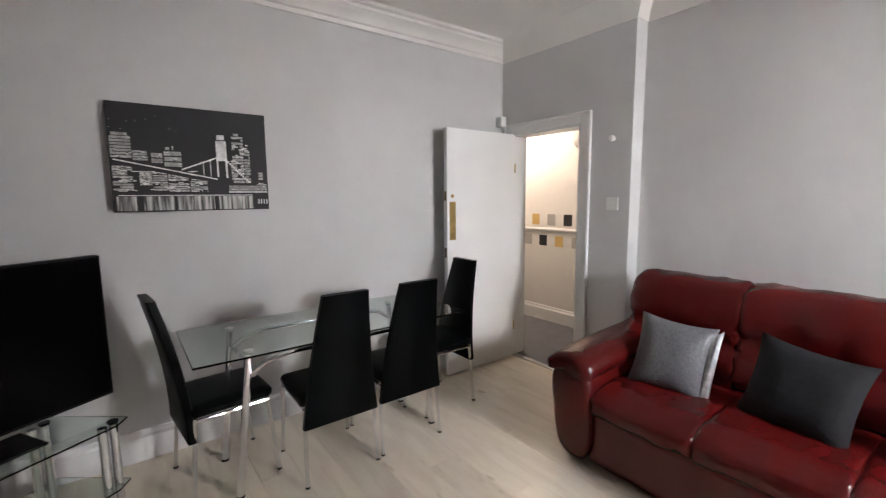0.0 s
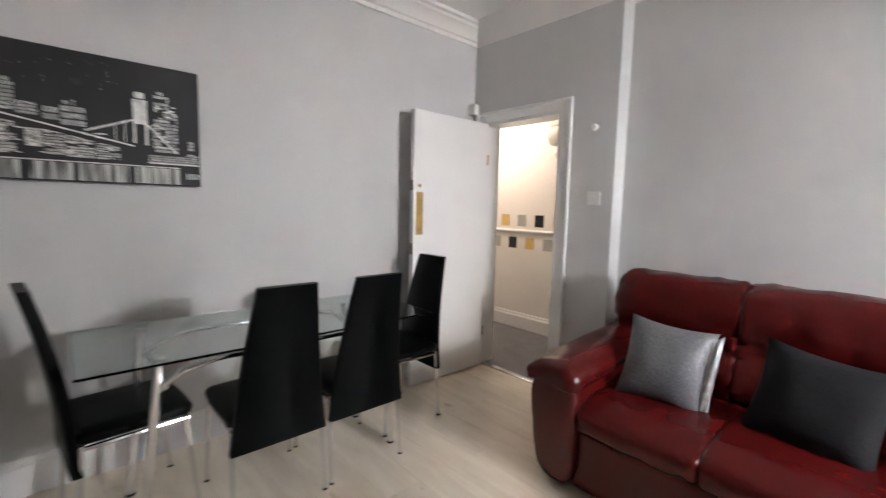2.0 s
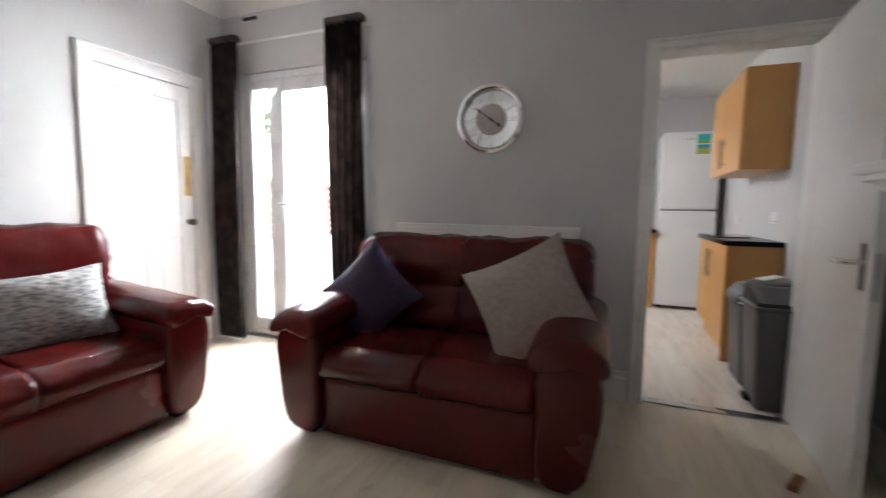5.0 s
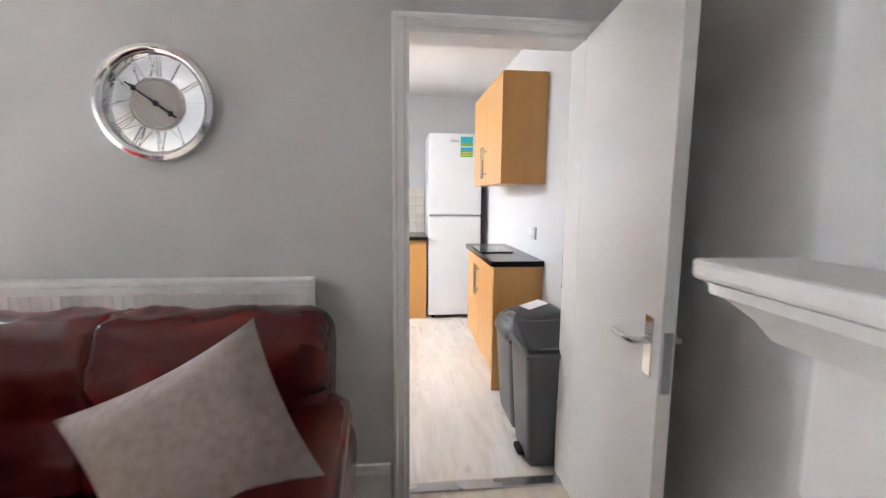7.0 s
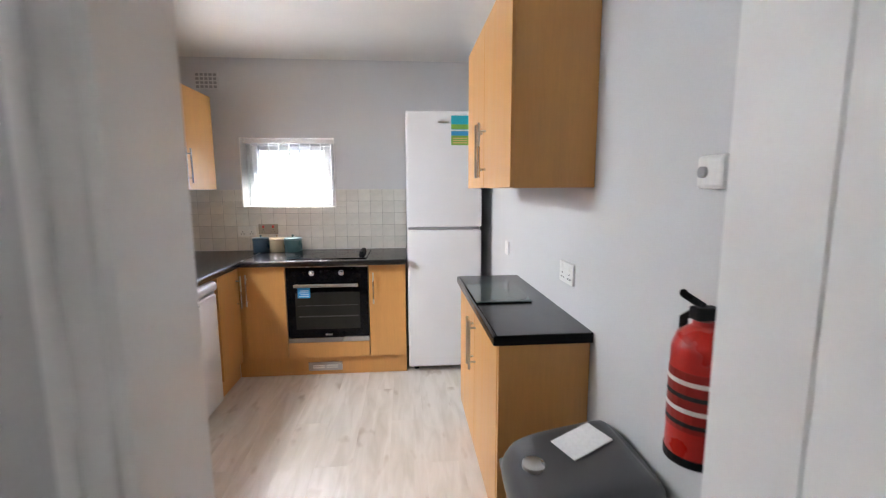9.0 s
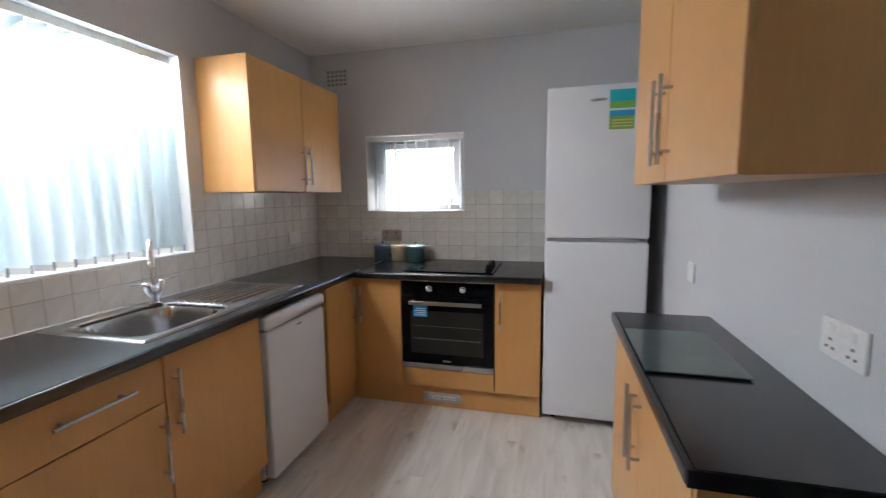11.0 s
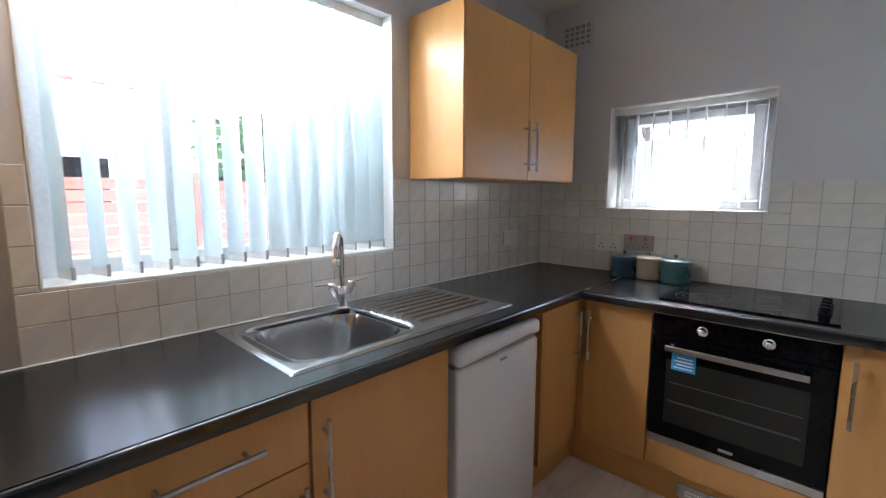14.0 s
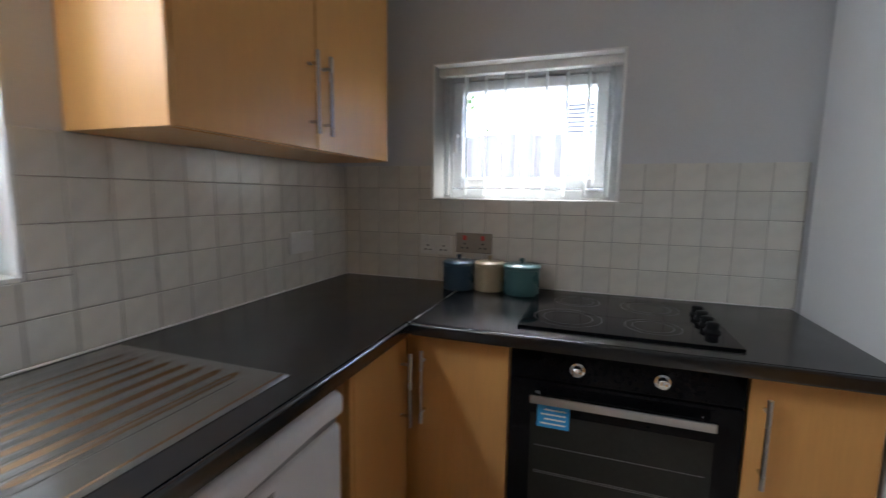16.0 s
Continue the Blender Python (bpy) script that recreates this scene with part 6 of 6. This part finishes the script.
# ---- floor planks and wall tiles ----
fl = solo("floor", box(WX, SX, FY, NY, -0.1, -0.002), M_SUB, "pale cream laminate living room floor", "floor", "structure")
fk = solo("floor_kitchen", box(WX, KX, KS, FY - 0.001, -0.1, -0.002), M_SUB, "pale grey oak laminate kitchen floor with knots", "floor", "structure")
PW, PL = 0.19, 1.28


def plank_mesh(lx, ly, mat):
    me = bpy.data.meshes.new("plank")
    bm = box(-lx / 2 + 0.0001, lx / 2 - 0.0001, -ly / 2 + 0.0001, ly / 2 - 0.0001, -0.010, 0.0, 0.0004, seg=1)
    bm.to_mesh(me)
    bm.free()
    me.materials.append(mat)
    return me


plank_cache = {}


def lay(parent, x0, x1, y0, y1, along_y, mat, z=0.002):
    a0, a1, b0, b1 = (y0, y1, x0, x1) if along_y else (x0, x1, y0, y1)
    b, row = b0, 0
    while b < b1 - 1e-3:
        bw = min(PW, b1 - b)
        a = a0 - (row * 0.43 % PL)
        while a < a1 - 1e-3:
            s, e = max(a, a0), min(a + PL, a1)
            if e - s > 0.02:
                key = (round(e - s, 3), round(bw, 3), mat)
                if key not in plank_cache:
                    plank_cache[key] = plank_mesh(*key)
                p = new("plank", plank_cache[key])
                p.parent = parent
                ca, cb_ = (s + e) / 2, b + bw / 2
                p.location = (cb_, ca, z) if along_y else (ca, cb_, z)
                p.rotation_euler = (0, 0, math.pi / 2 if along_y else 0)
            a += PL
        b += PW
        row += 1


lay(fl, WX, SX, FY, NY, True, M_FLOOR)
lay(fk, WX, KX, KS, FY - 0.001, True, M_KFLOOR)

TS = 0.1015
te = solo("splashback_east", box(KX - 0.0055, KX - 0.0005, -3.887, -1.345, 0.903, 1.0885), M_GROUT, "cream square glazed wall tiles by the window", "tiles", "structure")
ts = solo("splashback_south", box(0.098, KX - 0.0065, KS + 0.0005, KS + 0.0055, 0.903, 1.2625), M_GROUT, "cream square glazed wall tiles behind the hob", "tiles", "structure")
for ob_, bx_ in ((te, (KX - 0.0055, KX - 0.0005, -3.887, -2.637, 1.0885, 1.408)), (te, (KX - 0.0055, KX - 0.0005, -1.453, -1.345, 1.0885, 1.408))):
    part("grout_bed", box(*bx_), M_GROUT).parent = ob_
for bx_ in ((0.098, 0.690, KS + 0.0005, KS + 0.0055, 1.2625, 1.408), (1.463, KX - 0.0065, KS + 0.0005, KS + 0.0055, 1.2625, 1.408)):
    part("grout_bed", box(*bx_), M_GROUT).parent = ts
tile_cache = {}


def put_tile(parent, face, a0, a1, z0, z1):
    if a1 - a0 < 0.012 or z1 - z0 < 0.012:
        return
    key = (face, round(a1 - a0, 3), round(z1 - z0, 3))
    w, h = (a1 - a0) / 2 - 0.0011, (z1 - z0) / 2 - 0.0011
    if key not in tile_cache:
        me = bpy.data.meshes.new("tile")
        bm = box(-0.007, -0.002, -w, w, -h, h, 0.0015, seg=1) if face == "x" else box(-w, w, 0.002, 0.007, -h, h, 0.0015, seg=1)
        bm.to_mesh(me)
        bm.free()
        me.materials.append(M_TILE)
        tile_cache[key] = me
    o = new("tile", tile_cache[key])
    o.parent = parent
    rr = random.Random(int(a0 * 1000) * 31 + int(z0 * 1000))
    o.rotation_euler = (rr.uniform(-0.004, 0.004), rr.uniform(-0.004, 0.004), rr.uniform(-0.004, 0.004))
    o.location = (KX, (a0 + a1) / 2, (z0 + z1) / 2) if face == "x" else ((a0 + a1) / 2, KS, (z0 + z1) / 2)


def tile_field(parent, face, a_start, a_end, hole, direction):
    ha, hb, hz0, hz1 = hole
    for r in range(5):
        z0, z1 = 0.904 + r * TS, min(0.904 + (r + 1) * TS, 1.41)
        k = 0
        while True:
            a = a_start + direction * k * TS
            lo_, hi_ = (a, a + TS) if direction > 0 else (a - TS, a)
            if (direction > 0 and lo_ >= a_end) or (direction < 0 and hi_ <= a_end):
                break
            lo_, hi_ = max(lo_, min(a_start, a_end)), min(hi_, max(a_start, a_end))
            k += 1
            if z1 > hz0 and hi_ > ha and lo_ < hb:
                if z0 < hz0:
                    put_tile(parent, face, lo_, hi_, z0, hz0)
                    lo2, zt = None, hz0
                if lo_ < ha:
                    put_tile(parent, face, lo_, ha, max(z0, hz0) if z0 < hz0 else z0, z1)
                if hi_ > hb:
                    put_tile(parent, face, hb, hi_, max(z0, hz0) if z0 < hz0 else z0, z1)
            else:
                put_tile(parent, face, lo_, hi_, z0, z1)


tile_field(te, "x", -1.405, -3.885, (-2.636, -1.454, 1.089, 3), -1)
tile_field(ts, "y", 0.10, 1.897, (0.691, 1.462, 1.262, 3), 1)
